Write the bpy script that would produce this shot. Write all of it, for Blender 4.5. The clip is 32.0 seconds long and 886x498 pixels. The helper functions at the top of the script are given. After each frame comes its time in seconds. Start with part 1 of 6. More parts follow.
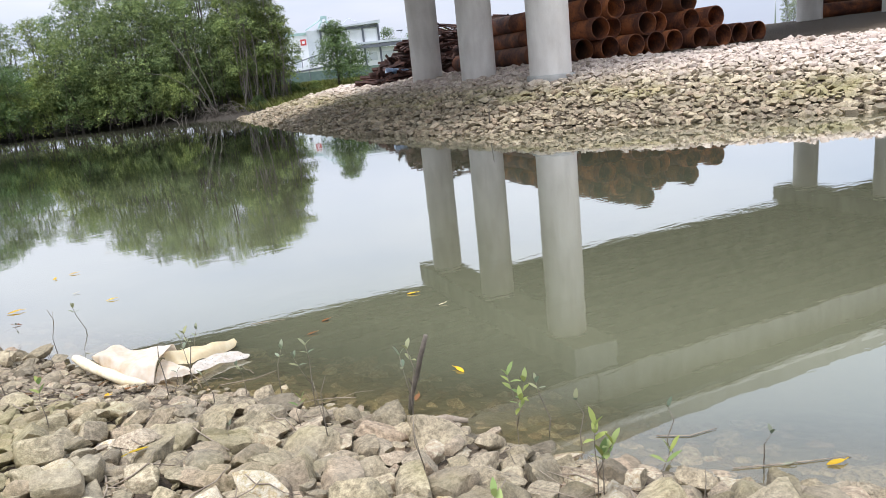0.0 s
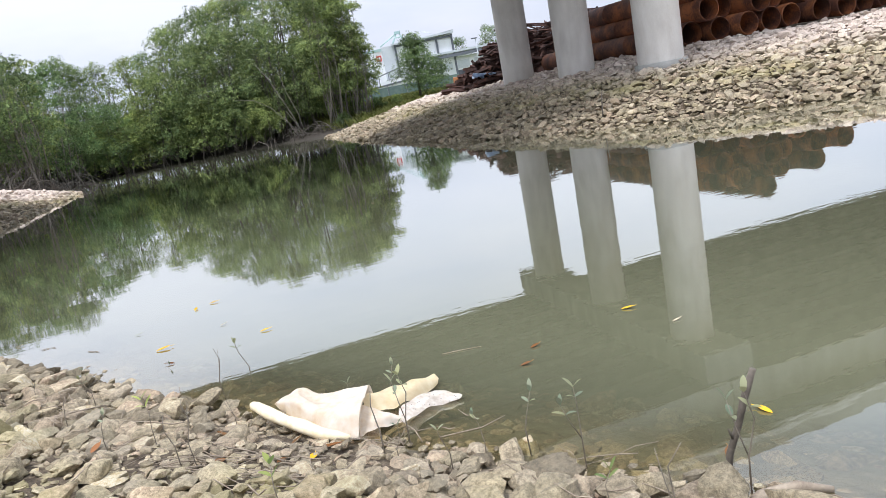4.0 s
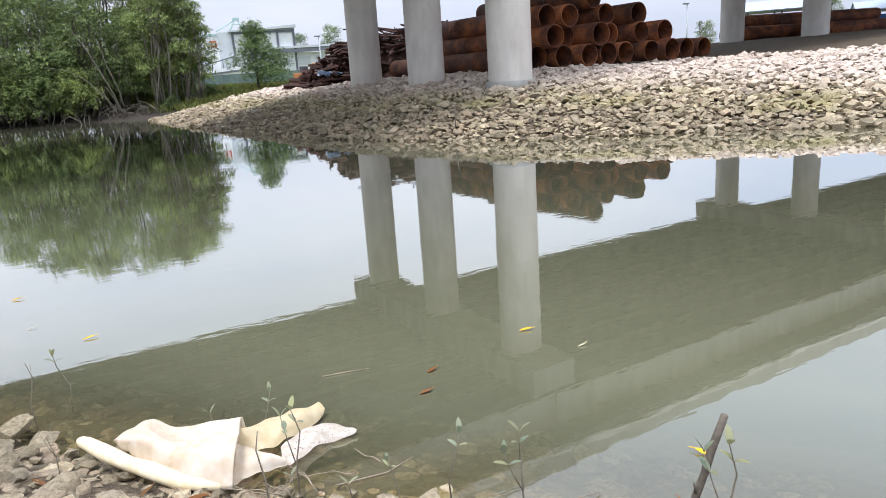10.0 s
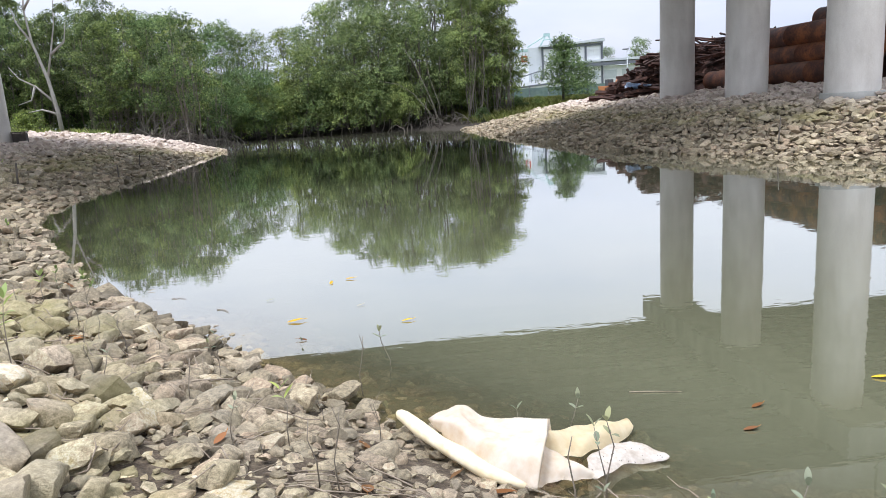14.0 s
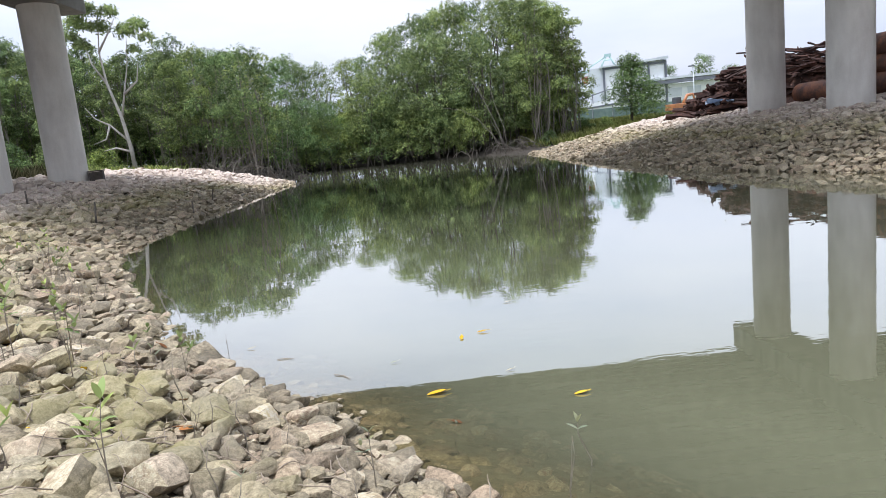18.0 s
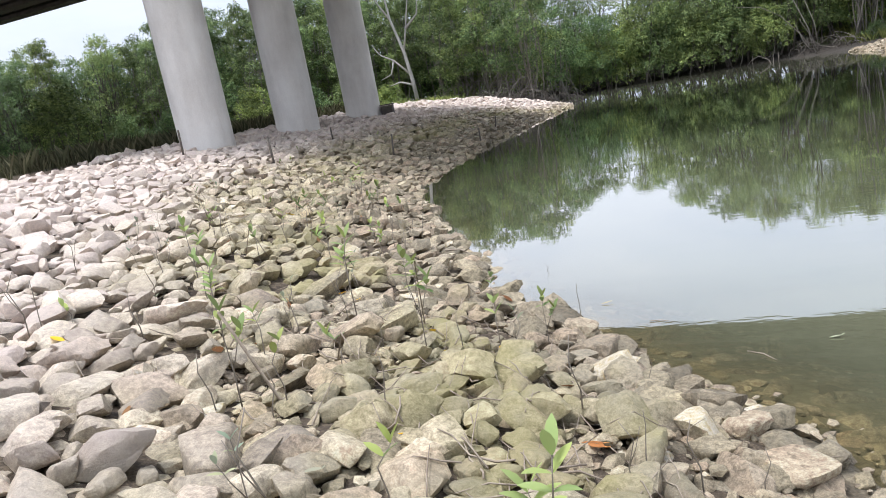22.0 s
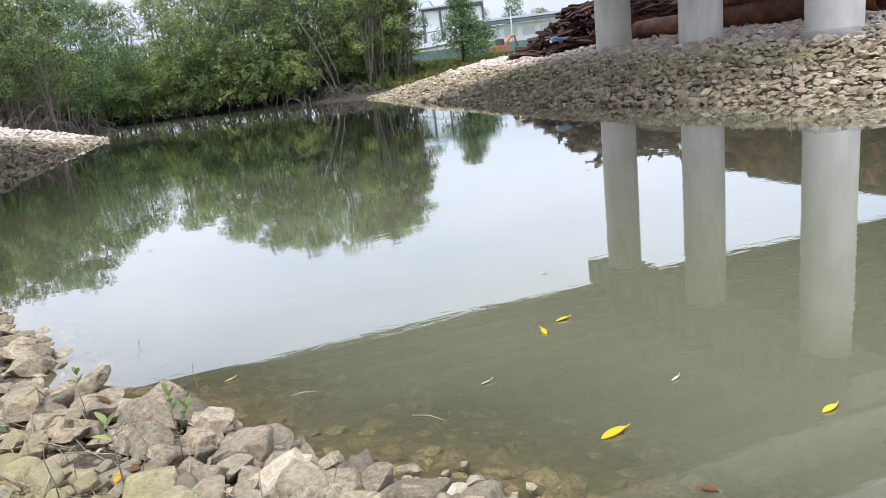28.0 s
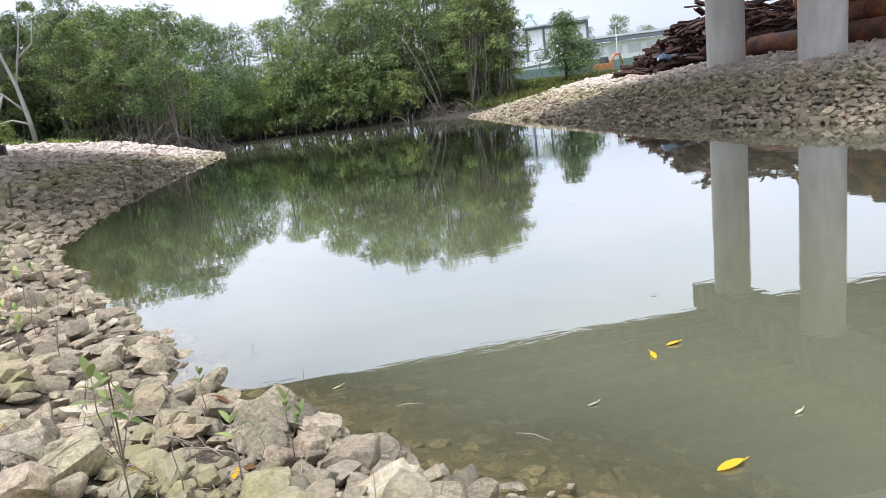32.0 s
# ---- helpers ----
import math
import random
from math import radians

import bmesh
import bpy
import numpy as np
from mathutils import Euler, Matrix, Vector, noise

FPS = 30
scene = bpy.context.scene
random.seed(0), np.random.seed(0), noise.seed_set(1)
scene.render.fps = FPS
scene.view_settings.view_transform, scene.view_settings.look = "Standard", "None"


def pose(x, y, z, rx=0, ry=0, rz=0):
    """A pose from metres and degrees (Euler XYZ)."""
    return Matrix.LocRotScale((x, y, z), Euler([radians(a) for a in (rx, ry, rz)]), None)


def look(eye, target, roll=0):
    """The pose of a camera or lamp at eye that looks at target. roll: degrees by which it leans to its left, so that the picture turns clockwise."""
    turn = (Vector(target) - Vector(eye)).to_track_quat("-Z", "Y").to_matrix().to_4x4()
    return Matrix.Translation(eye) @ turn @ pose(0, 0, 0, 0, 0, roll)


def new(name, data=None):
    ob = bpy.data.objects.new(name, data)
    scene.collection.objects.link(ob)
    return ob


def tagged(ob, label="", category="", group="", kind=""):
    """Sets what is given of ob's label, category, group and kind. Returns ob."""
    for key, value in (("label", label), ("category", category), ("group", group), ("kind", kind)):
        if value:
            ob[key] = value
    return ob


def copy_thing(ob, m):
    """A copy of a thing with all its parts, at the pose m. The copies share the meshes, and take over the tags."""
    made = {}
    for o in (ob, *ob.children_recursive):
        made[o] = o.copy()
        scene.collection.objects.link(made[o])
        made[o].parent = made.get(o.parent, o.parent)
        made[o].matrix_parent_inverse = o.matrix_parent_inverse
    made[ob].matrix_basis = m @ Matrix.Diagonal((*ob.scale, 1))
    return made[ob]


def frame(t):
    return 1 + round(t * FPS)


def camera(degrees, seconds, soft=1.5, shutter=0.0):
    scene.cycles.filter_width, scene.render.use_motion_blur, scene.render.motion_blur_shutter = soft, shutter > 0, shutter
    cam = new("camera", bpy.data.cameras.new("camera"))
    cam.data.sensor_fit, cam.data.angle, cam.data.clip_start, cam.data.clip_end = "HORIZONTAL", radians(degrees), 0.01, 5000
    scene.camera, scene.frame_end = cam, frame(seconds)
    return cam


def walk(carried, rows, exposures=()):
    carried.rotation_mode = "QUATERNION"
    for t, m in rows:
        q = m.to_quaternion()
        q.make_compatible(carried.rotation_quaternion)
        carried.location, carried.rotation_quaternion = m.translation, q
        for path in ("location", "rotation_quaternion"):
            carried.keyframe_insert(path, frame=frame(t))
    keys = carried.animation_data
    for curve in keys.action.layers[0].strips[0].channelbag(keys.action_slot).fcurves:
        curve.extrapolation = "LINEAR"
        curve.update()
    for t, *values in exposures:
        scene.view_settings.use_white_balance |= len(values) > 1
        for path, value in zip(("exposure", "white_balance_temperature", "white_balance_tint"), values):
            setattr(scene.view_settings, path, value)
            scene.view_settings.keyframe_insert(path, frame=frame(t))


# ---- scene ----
cam = camera(64.69, 32.0, soft=0.85)
# seconds, eye x y z, yaw, pitch, roll
PATH = [
    (0.0, 0.000, 0.000, 2.104, -23.89, -14.68, 6.01),
    (0.5, -0.096, 0.245, 2.086, -19.33, -14.33, 6.68),
    (1.0, -0.179, 0.373, 2.106, -17.12, -13.70, 5.80),
    (1.5, -0.305, 0.567, 2.091, -15.29, -13.74, 5.82),
    (2.0, -0.376, 0.688, 2.060, -13.18, -14.24, 7.31),
    (2.5, -0.368, 0.866, 1.994, -12.13, -15.43, 8.41),
    (3.0, -0.360, 0.984, 1.981, -15.71, -14.16, 7.62),
    (3.5, -0.512, 1.237, 1.978, -18.29, -13.27, 8.98),
    (4.0, -0.612, 1.422, 1.975, -18.39, -13.13, 10.70),
    (4.5, -0.582, 1.645, 1.910, -18.64, -13.52, 8.23),
    (6.5, -0.831, 2.123, 1.928, -24.65, -14.61, 5.97),
    (7.0, -0.806, 2.172, 1.911, -22.36, -13.14, 6.57),
    (7.5, -0.772, 2.208, 1.910, -20.79, -12.27, 6.58),
    (8.0, -0.775, 2.231, 1.891, -19.14, -11.96, 5.92),
    (8.5, -0.808, 2.264, 1.889, -17.55, -12.46, 5.13),
    (9.0, -0.811, 2.237, 1.888, -17.38, -13.60, 4.54),
    (9.5, -0.815, 2.210, 1.898, -22.59, -14.81, 3.78),
    (10.0, -0.801, 2.235, 1.894, -31.34, -14.32, 3.76),
    (10.5, -0.832, 2.247, 1.890, -32.06, -13.04, 3.55),
    (11.0, -0.873, 2.267, 1.882, -25.69, -12.32, 3.15),
    (11.5, -0.872, 2.279, 1.880, -19.86, -11.95, 3.28),
    (12.0, -0.826, 2.273, 1.880, -17.10, -11.80, 3.44),
    (12.5, -0.785, 2.265, 1.868, -16.57, -11.81, 3.27),
    (13.0, -0.773, 2.273, 1.850, -15.82, -11.90, 2.85),
    (13.5, -0.827, 2.310, 1.821, -12.61, -11.85, 2.83),
    (14.0, -0.935, 2.455, 1.810, -7.51, -11.66, 3.69),
    (14.5, -1.005, 2.534, 1.789, -2.30, -11.23, 5.23),
    (15.0, -1.049, 2.628, 1.796, 0.34, -11.15, 5.84),
    (15.5, -1.072, 2.742, 1.833, 0.59, -9.71, 4.76),
    (17.5, -1.541, 3.644, 1.832, 2.42, -8.19, 4.51),
    (18.0, -1.615, 3.765, 1.822, -3.14, -9.21, 5.70),
    (18.5, -1.596, 3.959, 1.754, -1.02, -8.11, 8.77),
    (19.0, -1.629, 4.102, 1.751, -0.95, -9.21, 6.55),
    (19.5, -1.747, 4.217, 1.751, -0.25, -9.48, 6.20),
    (20.0, -1.943, 4.430, 1.791, 1.94, -9.46, 6.65),
    (20.5, -2.035, 4.527, 1.761, 7.15, -9.83, 6.33),
    (21.0, -2.124, 4.749, 1.717, 13.15, -11.12, 5.46),
    (21.5, -2.349, 4.959, 1.704, 15.03, -13.45, 6.66),
    (22.0, -2.604, 5.118, 1.758, 17.96, -12.38, 10.34),
    (22.5, -2.782, 5.247, 1.749, 17.53, -10.75, 11.39),
    (23.0, -2.847, 5.355, 1.731, 8.05, -13.68, 10.70),
    (23.5, -2.979, 5.422, 1.816, 2.70, -16.24, 4.32),
    (24.0, -3.074, 5.582, 1.811, 6.97, -14.42, 5.42),
    (24.5, -3.106, 5.768, 1.846, 5.19, -12.86, 5.57),
    (25.0, -3.150, 5.851, 1.825, 0.02, -11.95, 7.03),
    (25.5, -3.193, 5.946, 1.816, -10.93, -13.47, 7.79),
    (26.0, -3.092, 5.916, 1.791, -17.82, -15.40, 6.91),
    (26.5, -3.038, 5.894, 1.802, -20.55, -15.71, 6.51),
    (28.5, -3.124, 5.968, 1.788, -15.76, -14.56, 6.65),
    (29.0, -3.156, 5.974, 1.795, -10.43, -14.10, 6.66),
    (29.5, -3.191, 5.970, 1.795, -5.24, -13.34, 6.61),
    (30.0, -3.211, 5.969, 1.795, -2.22, -12.82, 6.55),
    (30.5, -3.217, 5.958, 1.802, -2.29, -12.63, 6.76),
    (31.0, -3.191, 5.959, 1.798, -4.93, -12.63, 6.87),
    (31.5, -3.162, 5.958, 1.795, -8.49, -12.70, 6.71),
    (32.0, -3.165, 5.959, 1.790, -10.40, -12.65, 6.81),
]
walk(cam, [(t, pose(x, y, z, 90 + pitch, roll, yaw)) for t, x, y, z, yaw, pitch, roll in PATH],
     [(0.0, 0.32, 6120, 14), (9.0, 0.34, 6120, 14), (19.0, 0.38, 6020, 14), (32.0, 0.47, 6000, 14)])

# ---- overcast daylight ----
SUN_AZ, SUN_EL = radians(250), radians(73)
world = bpy.data.worlds.new("overcast_sky")
scene.world = world
world.use_nodes = True
wt = world.node_tree
wt.nodes.clear()
sky = wt.nodes.new("ShaderNodeTexSky")
sky.sky_type, sky.sun_disc, sky.sun_elevation, sky.sun_rotation = "NISHITA", False, SUN_EL, SUN_AZ
sky.air_density, sky.dust_density = 1.2, 3.0
sky_hsv = wt.nodes.new("ShaderNodeHueSaturation")
sky_hsv.inputs["Saturation"].default_value, sky_hsv.inputs["Value"].default_value = 0.35, 0.10
cloud_at = wt.nodes.new("ShaderNodeTexCoord")
cloud_map = wt.nodes.new("ShaderNodeMapping")
cloud_map.inputs["Scale"].default_value = (1.0, 1.0, 3.2)
cloud = wt.nodes.new("ShaderNodeTexNoise")
cloud.inputs["Scale"].default_value, cloud.inputs["Detail"].default_value, cloud.inputs["Roughness"].default_value = 1.6, 6.0, 0.55
cloud_ramp = wt.nodes.new("ShaderNodeValToRGB")
cloud_ramp.color_ramp.elements[0].position, cloud_ramp.color_ramp.elements[0].color = 0.30, (0.64, 0.73, 0.88, 1)
cloud_ramp.color_ramp.elements[1].position, cloud_ramp.color_ramp.elements[1].color = 0.68, (0.92, 0.95, 1.0, 1)
cloud_mix = wt.nodes.new("ShaderNodeMixRGB")
cloud_mix.inputs[0].default_value = 0.88
sky_out = wt.nodes.new("ShaderNodeBackground")
sky_out.inputs["Strength"].default_value = 0.90
# an overcast sky is brighter overhead than at the horizon
sky_up = wt.nodes.new("ShaderNodeSeparateXYZ")
sky_lift = wt.nodes.new("ShaderNodeMapRange")
for i, v in enumerate((0.0, 1.0, 0.84, 2.0)):
    sky_lift.inputs[1 + i].default_value = v
zenith = wt.nodes.new("ShaderNodeMixRGB")
zenith.blend_type = "MULTIPLY"
zenith.inputs[0].default_value = 1.0
world_out = wt.nodes.new("ShaderNodeOutputWorld")
for a, b in ((cloud_at.outputs["Generated"], cloud_map.inputs[0]), (cloud_map.outputs[0], cloud.inputs["Vector"]),
             (cloud.outputs[0], cloud_ramp.inputs[0]), (sky.outputs[0], sky_hsv.inputs["Color"]), (sky_hsv.outputs[0], cloud_mix.inputs[1]),
             (cloud_ramp.outputs[0], cloud_mix.inputs[2]), (cloud_mix.outputs[0], zenith.inputs[1]), (cloud_at.outputs["Generated"], sky_up.inputs[0]),
             (sky_up.outputs["Z"], sky_lift.inputs[0]), (sky_lift.outputs[0], zenith.inputs[2]), (zenith.outputs[0], sky_out.inputs[0]), (sky_out.outputs[0], world_out.inputs[0])):
    wt.links.new(a, b)
sun_data = bpy.data.lights.new("sun", "SUN")
sun_data.energy, sun_data.angle, sun_data.color = 2.95, radians(18), (1.0, 0.975, 0.94)
sun = new("sun", sun_data)
sun.matrix_basis = look((60 * math.sin(SUN_AZ) * math.cos(SUN_EL), 60 * math.cos(SUN_AZ) * math.cos(SUN_EL), 60 * math.sin(SUN_EL)), (0, 0, 0))

# ---- materials ----
def shader(name):
    m = bpy.data.materials.new(name)
    m.use_nodes = True
    t = m.node_tree
    t.nodes.clear()
    out = t.nodes.new("ShaderNodeOutputMaterial")
    b = t.nodes.new("ShaderNodeBsdfPrincipled")
    t.links.new(b.outputs[0], out.inputs[0])
    return m, t, b, out


def node(t, kind, **sockets):
    n = t.nodes.new(kind)
    for key, value in sockets.items():
        key = key.replace("_", " ")
        if hasattr(value, "is_linked"):
            t.links.new(value, n.inputs[key])
        else:
            n.inputs[key].default_value = value
    return n


def noise_of(t, scale, detail=4.0, rough=0.55, at=None, stretch=None):
    if at is None:
        at = t.nodes.new("ShaderNodeTexCoord").outputs["Object"]
    if stretch:
        m = t.nodes.new("ShaderNodeMapping")
        m.inputs["Scale"].default_value = stretch
        t.links.new(at, m.inputs[0])
        at = m.outputs[0]
    return node(t, "ShaderNodeTexNoise", Vector=at, Scale=scale, Detail=detail, Roughness=rough).outputs[0]


def ramp(t, value, *stops):
    r = t.nodes.new("ShaderNodeValToRGB")
    e = r.color_ramp.elements
    while len(e) < len(stops):
        e.new(0.5)
    for el, (p, c) in zip(e, stops):
        el.position = p
        el.color = (*c, 1) if len(c) == 3 else c
    t.links.new(value, r.inputs[0])
    return r.outputs[0]


def grey(p, v):
    return (p, (v, v, v))


def mixed(t, factor, a, b, kind="MIX"):
    m = t.nodes.new("ShaderNodeMixRGB")
    m.blend_type = kind
    for i, v in enumerate((factor, a, b)):
        if hasattr(v, "is_linked"):
            t.links.new(v, m.inputs[i])
        elif i == 0:
            m.inputs[0].default_value = v
        else:
            m.inputs[i].default_value = (*v, 1) if len(v) == 3 else v
    return m.outputs[0]


def bumped(t, b, height, strength=0.4, distance=0.02):
    n = node(t, "ShaderNodeBump", Strength=strength, Distance=distance, Height=height)
    t.links.new(n.outputs[0], b.inputs["Normal"])


def plain(name, c1, c2, scale=6.0, rough=0.7, bump=0.25, metal=0.0, fine=40.0, dist=0.01, stretch=None):
    """Two colours mottled at two scales, with fine relief."""
    m, t, b, _ = shader(name)
    n1, n2 = noise_of(t, scale, stretch=stretch), noise_of(t, fine, 3.0, stretch=stretch)
    mix = mixed(t, 0.4, n1, n2)
    t.links.new(ramp(t, mix, (0.32, c1), (0.66, c2)), b.inputs["Base Color"])
    b.inputs["Roughness"].default_value, b.inputs["Metallic"].default_value = rough, metal
    if bump:
        bumped(t, b, n2, bump, dist)
    return m


def world_pos(t):
    return t.nodes.new("ShaderNodeNewGeometry").outputs["Position"]


def stone_material():
    """Pale quarry rock: pinkish and dry high up, yellow-green algae and brown silt along the tide line; bridge shade
    and daylight are painted in by place.
    """
    m, t, b, _ = shader("quarry_rock")
    at = world_pos(t)
    rnd = t.nodes.new("ShaderNodeObjectInfo").outputs["Random"]
    isl = t.nodes.new("ShaderNodeNewGeometry").outputs["Random Per Island"]
    both = node(t, "ShaderNodeMath").outputs[0]
    both.node.operation = "ADD"
    t.links.new(rnd, both.node.inputs[0])
    t.links.new(isl, both.node.inputs[1])
    wrap = t.nodes.new("ShaderNodeMath")
    wrap.operation = "FRACT"
    t.links.new(both, wrap.inputs[0])
    tone = ramp(t, wrap.outputs[0], (0.0, (0.23, 0.20, 0.15)), (0.2, (0.43, 0.388, 0.305)), (0.4, (0.32, 0.29, 0.21)), (0.6, (0.50, 0.455, 0.37)), (0.78, (0.38, 0.31, 0.245)), (1.0, (0.60, 0.548, 0.46)))
    vary = t.nodes.new("ShaderNodeMath")
    vary.operation = "MULTIPLY"
    t.links.new(wrap.outputs[0], vary.inputs[0])
    vary.inputs[1].default_value = 7.31
    frac = t.nodes.new("ShaderNodeMath")
    frac.operation = "FRACT"
    t.links.new(vary.outputs[0], frac.inputs[0])
    tone = mixed(t, 1.0, tone, ramp(t, frac.outputs[0], grey(0.0, 0.65), grey(1.0, 1.31)), "MULTIPLY")
    big, fine, grit = noise_of(t, 5.0, 5.0, 0.6, at), noise_of(t, 34.0, 6.0, 0.72, at), noise_of(t, 150.0, 3.0, 0.65, at)
    tone = mixed(t, 0.60, tone, ramp(t, big, (0.3, (0.26, 0.24, 0.19)), (0.7, (0.70, 0.66, 0.60))), "OVERLAY")
    tone = mixed(t, 0.72, tone, ramp(t, fine, (0.36, (0.17, 0.155, 0.12)), (0.60, (0.76, 0.73, 0.68))), "OVERLAY")
    tone = mixed(t, 0.42, tone, ramp(t, grit, (0.35, (0.25, 0.24, 0.21)), (0.62, (0.72, 0.70, 0.66))), "OVERLAY")
    pits = ramp(t, noise_of(t, 38.0, 4.0, 0.7, at), grey(0.34, 0.42), grey(0.43, 1.0))
    tone = mixed(t, 0.45, tone, pits, "MULTIPLY")
    # thin dark seams along the rock's bedding
    seam = ramp(t, noise_of(t, 7.0, 5.0, 0.7, at, (1.0, 1.0, 3.5)), grey(0.485, 1.0), grey(0.5, 0.55), grey(0.515, 1.0))
    tone = mixed(t, 0.6, tone, seam, "MULTIPLY")
    # tide stains by height with a ragged edge
    z = t.nodes.new("ShaderNodeSeparateXYZ")
    t.links.new(at, z.inputs[0])
    wob = node(t, "ShaderNodeMath")
    wob.operation = "MULTIPLY_ADD"
    t.links.new(noise_of(t, 1.1, 4.0, 0.6, at), wob.inputs[0])
    wob.inputs[1].default_value = -0.5
    t.links.new(z.outputs["Z"], wob.inputs[2])
    # far bank: silt stain set higher, with shade under the bridge mixed in
    reach = node(t, "ShaderNodeMapRange", Value=z.outputs["Y"], **{"From_Min": 12.0, "From_Max": 19.0, "To_Min": 0.0, "To_Max": 0.40})
    sub = t.nodes.new("ShaderNodeMath")
    sub.operation = "SUBTRACT"
    t.links.new(wob.outputs[0], sub.inputs[0])
    side = node(t, "ShaderNodeMapRange", Value=z.outputs["X"], **{"From_Min": 2.0, "From_Max": 6.0})
    t.links.new(mixed(t, 1.0, reach.outputs[0], side.outputs[0], "MULTIPLY"), sub.inputs[1])
    # the stain climbs higher along the inner bank, deck shade included; the bank's end is painted as lit
    inner = node(t, "ShaderNodeMapRange", Value=z.outputs["Y"], **{"From_Min": 8.5, "From_Max": 15.0, "To_Min": 0.0, "To_Max": 0.20})
    # dry: stones turn paler past the deck's edge, daylight put into their colour
    dry = node(t, "ShaderNodeMapRange", Value=z.outputs["Y"], **{"From_Min": 35.0, "From_Max": 41.0, "To_Min": 0.0, "To_Max": 0.8})
    west = node(t, "ShaderNodeMapRange", Value=z.outputs["X"], **{"From_Min": -2.0, "From_Max": -4.5})
    shift = node(t, "ShaderNodeMath")
    shift.operation = "SUBTRACT"
    t.links.new(inner.outputs[0], shift.inputs[0])
    t.links.new(dry.outputs[0], shift.inputs[1])
    moved = node(t, "ShaderNodeMath")
    moved.operation = "MULTIPLY"
    t.links.new(shift.outputs[0], moved.inputs[0])
    t.links.new(west.outputs[0], moved.inputs[1])
    low = sub
    sub = node(t, "ShaderNodeMath")
    sub.operation = "SUBTRACT"
    t.links.new(low.outputs[0], sub.inputs[0])
    t.links.new(moved.outputs[0], sub.inputs[1])
    silt = ramp(t, sub.outputs[0], (0.0, (1, 1, 1)), (0.10, (0.45, 0.45, 0.45)), (0.36, (0, 0, 0)))
    algae = ramp(t, sub.outputs[0], (0.0, (0, 0, 0)), (0.12, (1, 1, 1)), (0.42, (0.55, 0.55, 0.55)), (0.75, (0, 0, 0)))
    patch = ramp(t, noise_of(t, 0.8, 3.0, 0.6, at), grey(0.42, 0), grey(0.62, 0.7))
    alg = mixed(t, 1.0, algae, patch, "MULTIPLY")
    tone = mixed(t, alg, tone, (0.29, 0.26, 0.09))
    lichen = ramp(t, noise_of(t, 2.6, 5.0, 0.65, at), grey(0.48, 0.0), grey(0.66, 0.42))
    tone = mixed(t, lichen, tone, (0.35, 0.315, 0.235))
    pale = ramp(t, sub.outputs[0], grey(0.34, 0), grey(0.84, 0.92))
    tone = mixed(t, pale, tone, mixed(t, 0.62, (0.67, 0.61, 0.585), tone, "OVERLAY"))
    wet = mixed(t, 1.0, silt, (0.36, 0.36, 0.36), "MULTIPLY")
    tone = mixed(t, wet, tone, mixed(t, 0.6, (0.19, 0.165, 0.115), tone, "OVERLAY"))
    t.links.new(tone, b.inputs["Base Color"])
    b.inputs["Roughness"].default_value = 0.82
    h = mixed(t, 0.45, mixed(t, 0.22, fine, grit), noise_of(t, 10.0, 4.0, 0.6, at))
    bumped(t, b, h, 1.0, 0.04)
    return m


def ground_material():
    """Silty earth on the banks, with rough grass on the level ground behind; the far mud carries painted shade."""
    m, t, b, _ = shader("silt_and_grass")
    at = world_pos(t)
    z = t.nodes.new("ShaderNodeSeparateXYZ")
    t.links.new(at, z.inputs[0])
    n1, n2 = noise_of(t, 0.7, 5.0, 0.6, at), noise_of(t, 14.0, 5.0, 0.65, at)
    crumb = noise_of(t, 60.0, 4.0, 0.7, at)
    soil = ramp(t, mixed(t, 0.5, n2, crumb), (0.36, (0.030, 0.021, 0.013)), (0.5, (0.095, 0.069, 0.042)), (0.62, (0.20, 0.155, 0.10)))
    grass = ramp(t, n2, (0.3, (0.07, 0.10, 0.025)), (0.7, (0.20, 0.24, 0.07)))
    where = ramp(t, n1, grey(0.42, 0), grey(0.55, 1))
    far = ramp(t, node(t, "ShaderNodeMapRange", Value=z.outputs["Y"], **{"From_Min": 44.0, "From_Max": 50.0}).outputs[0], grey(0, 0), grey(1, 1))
    up = ramp(t, node(t, "ShaderNodeMapRange", Value=z.outputs["Z"], **{"From_Min": 0.35, "From_Max": 0.8}).outputs[0], grey(0, 0), grey(1, 1))
    f = mixed(t, 1.0, mixed(t, 1.0, far, up, "MULTIPLY"), mixed(t, 0.5, where, (1, 1, 1)), "MULTIPLY")
    bed = ramp(t, node(t, "ShaderNodeMapRange", Value=z.outputs["Z"], **{"From_Min": -0.10, "From_Max": 0.06}).outputs[0], grey(0, 1), grey(1, 0))
    mud = ramp(t, n2, (0.3, (0.18, 0.16, 0.10)), (0.7, (0.30, 0.27, 0.18)))
    near = node(t, "ShaderNodeMapRange", Value=z.outputs["Y"], **{"From_Min": 30.0, "From_Max": 44.0, "To_Min": 1.0, "To_Max": 0.0}).outputs[0]
    bed = mixed(t, 1.0, bed, near, "MULTIPLY")
    # far mud nearly black: shade beneath the mangroves painted into the soil colour
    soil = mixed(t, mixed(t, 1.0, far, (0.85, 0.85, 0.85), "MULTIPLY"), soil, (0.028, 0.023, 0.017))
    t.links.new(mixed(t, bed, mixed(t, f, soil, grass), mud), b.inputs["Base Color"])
    b.inputs["Roughness"].default_value = 0.9
    bumped(t, b, mixed(t, 0.5, n2, crumb), 0.9, 0.06)
    return m


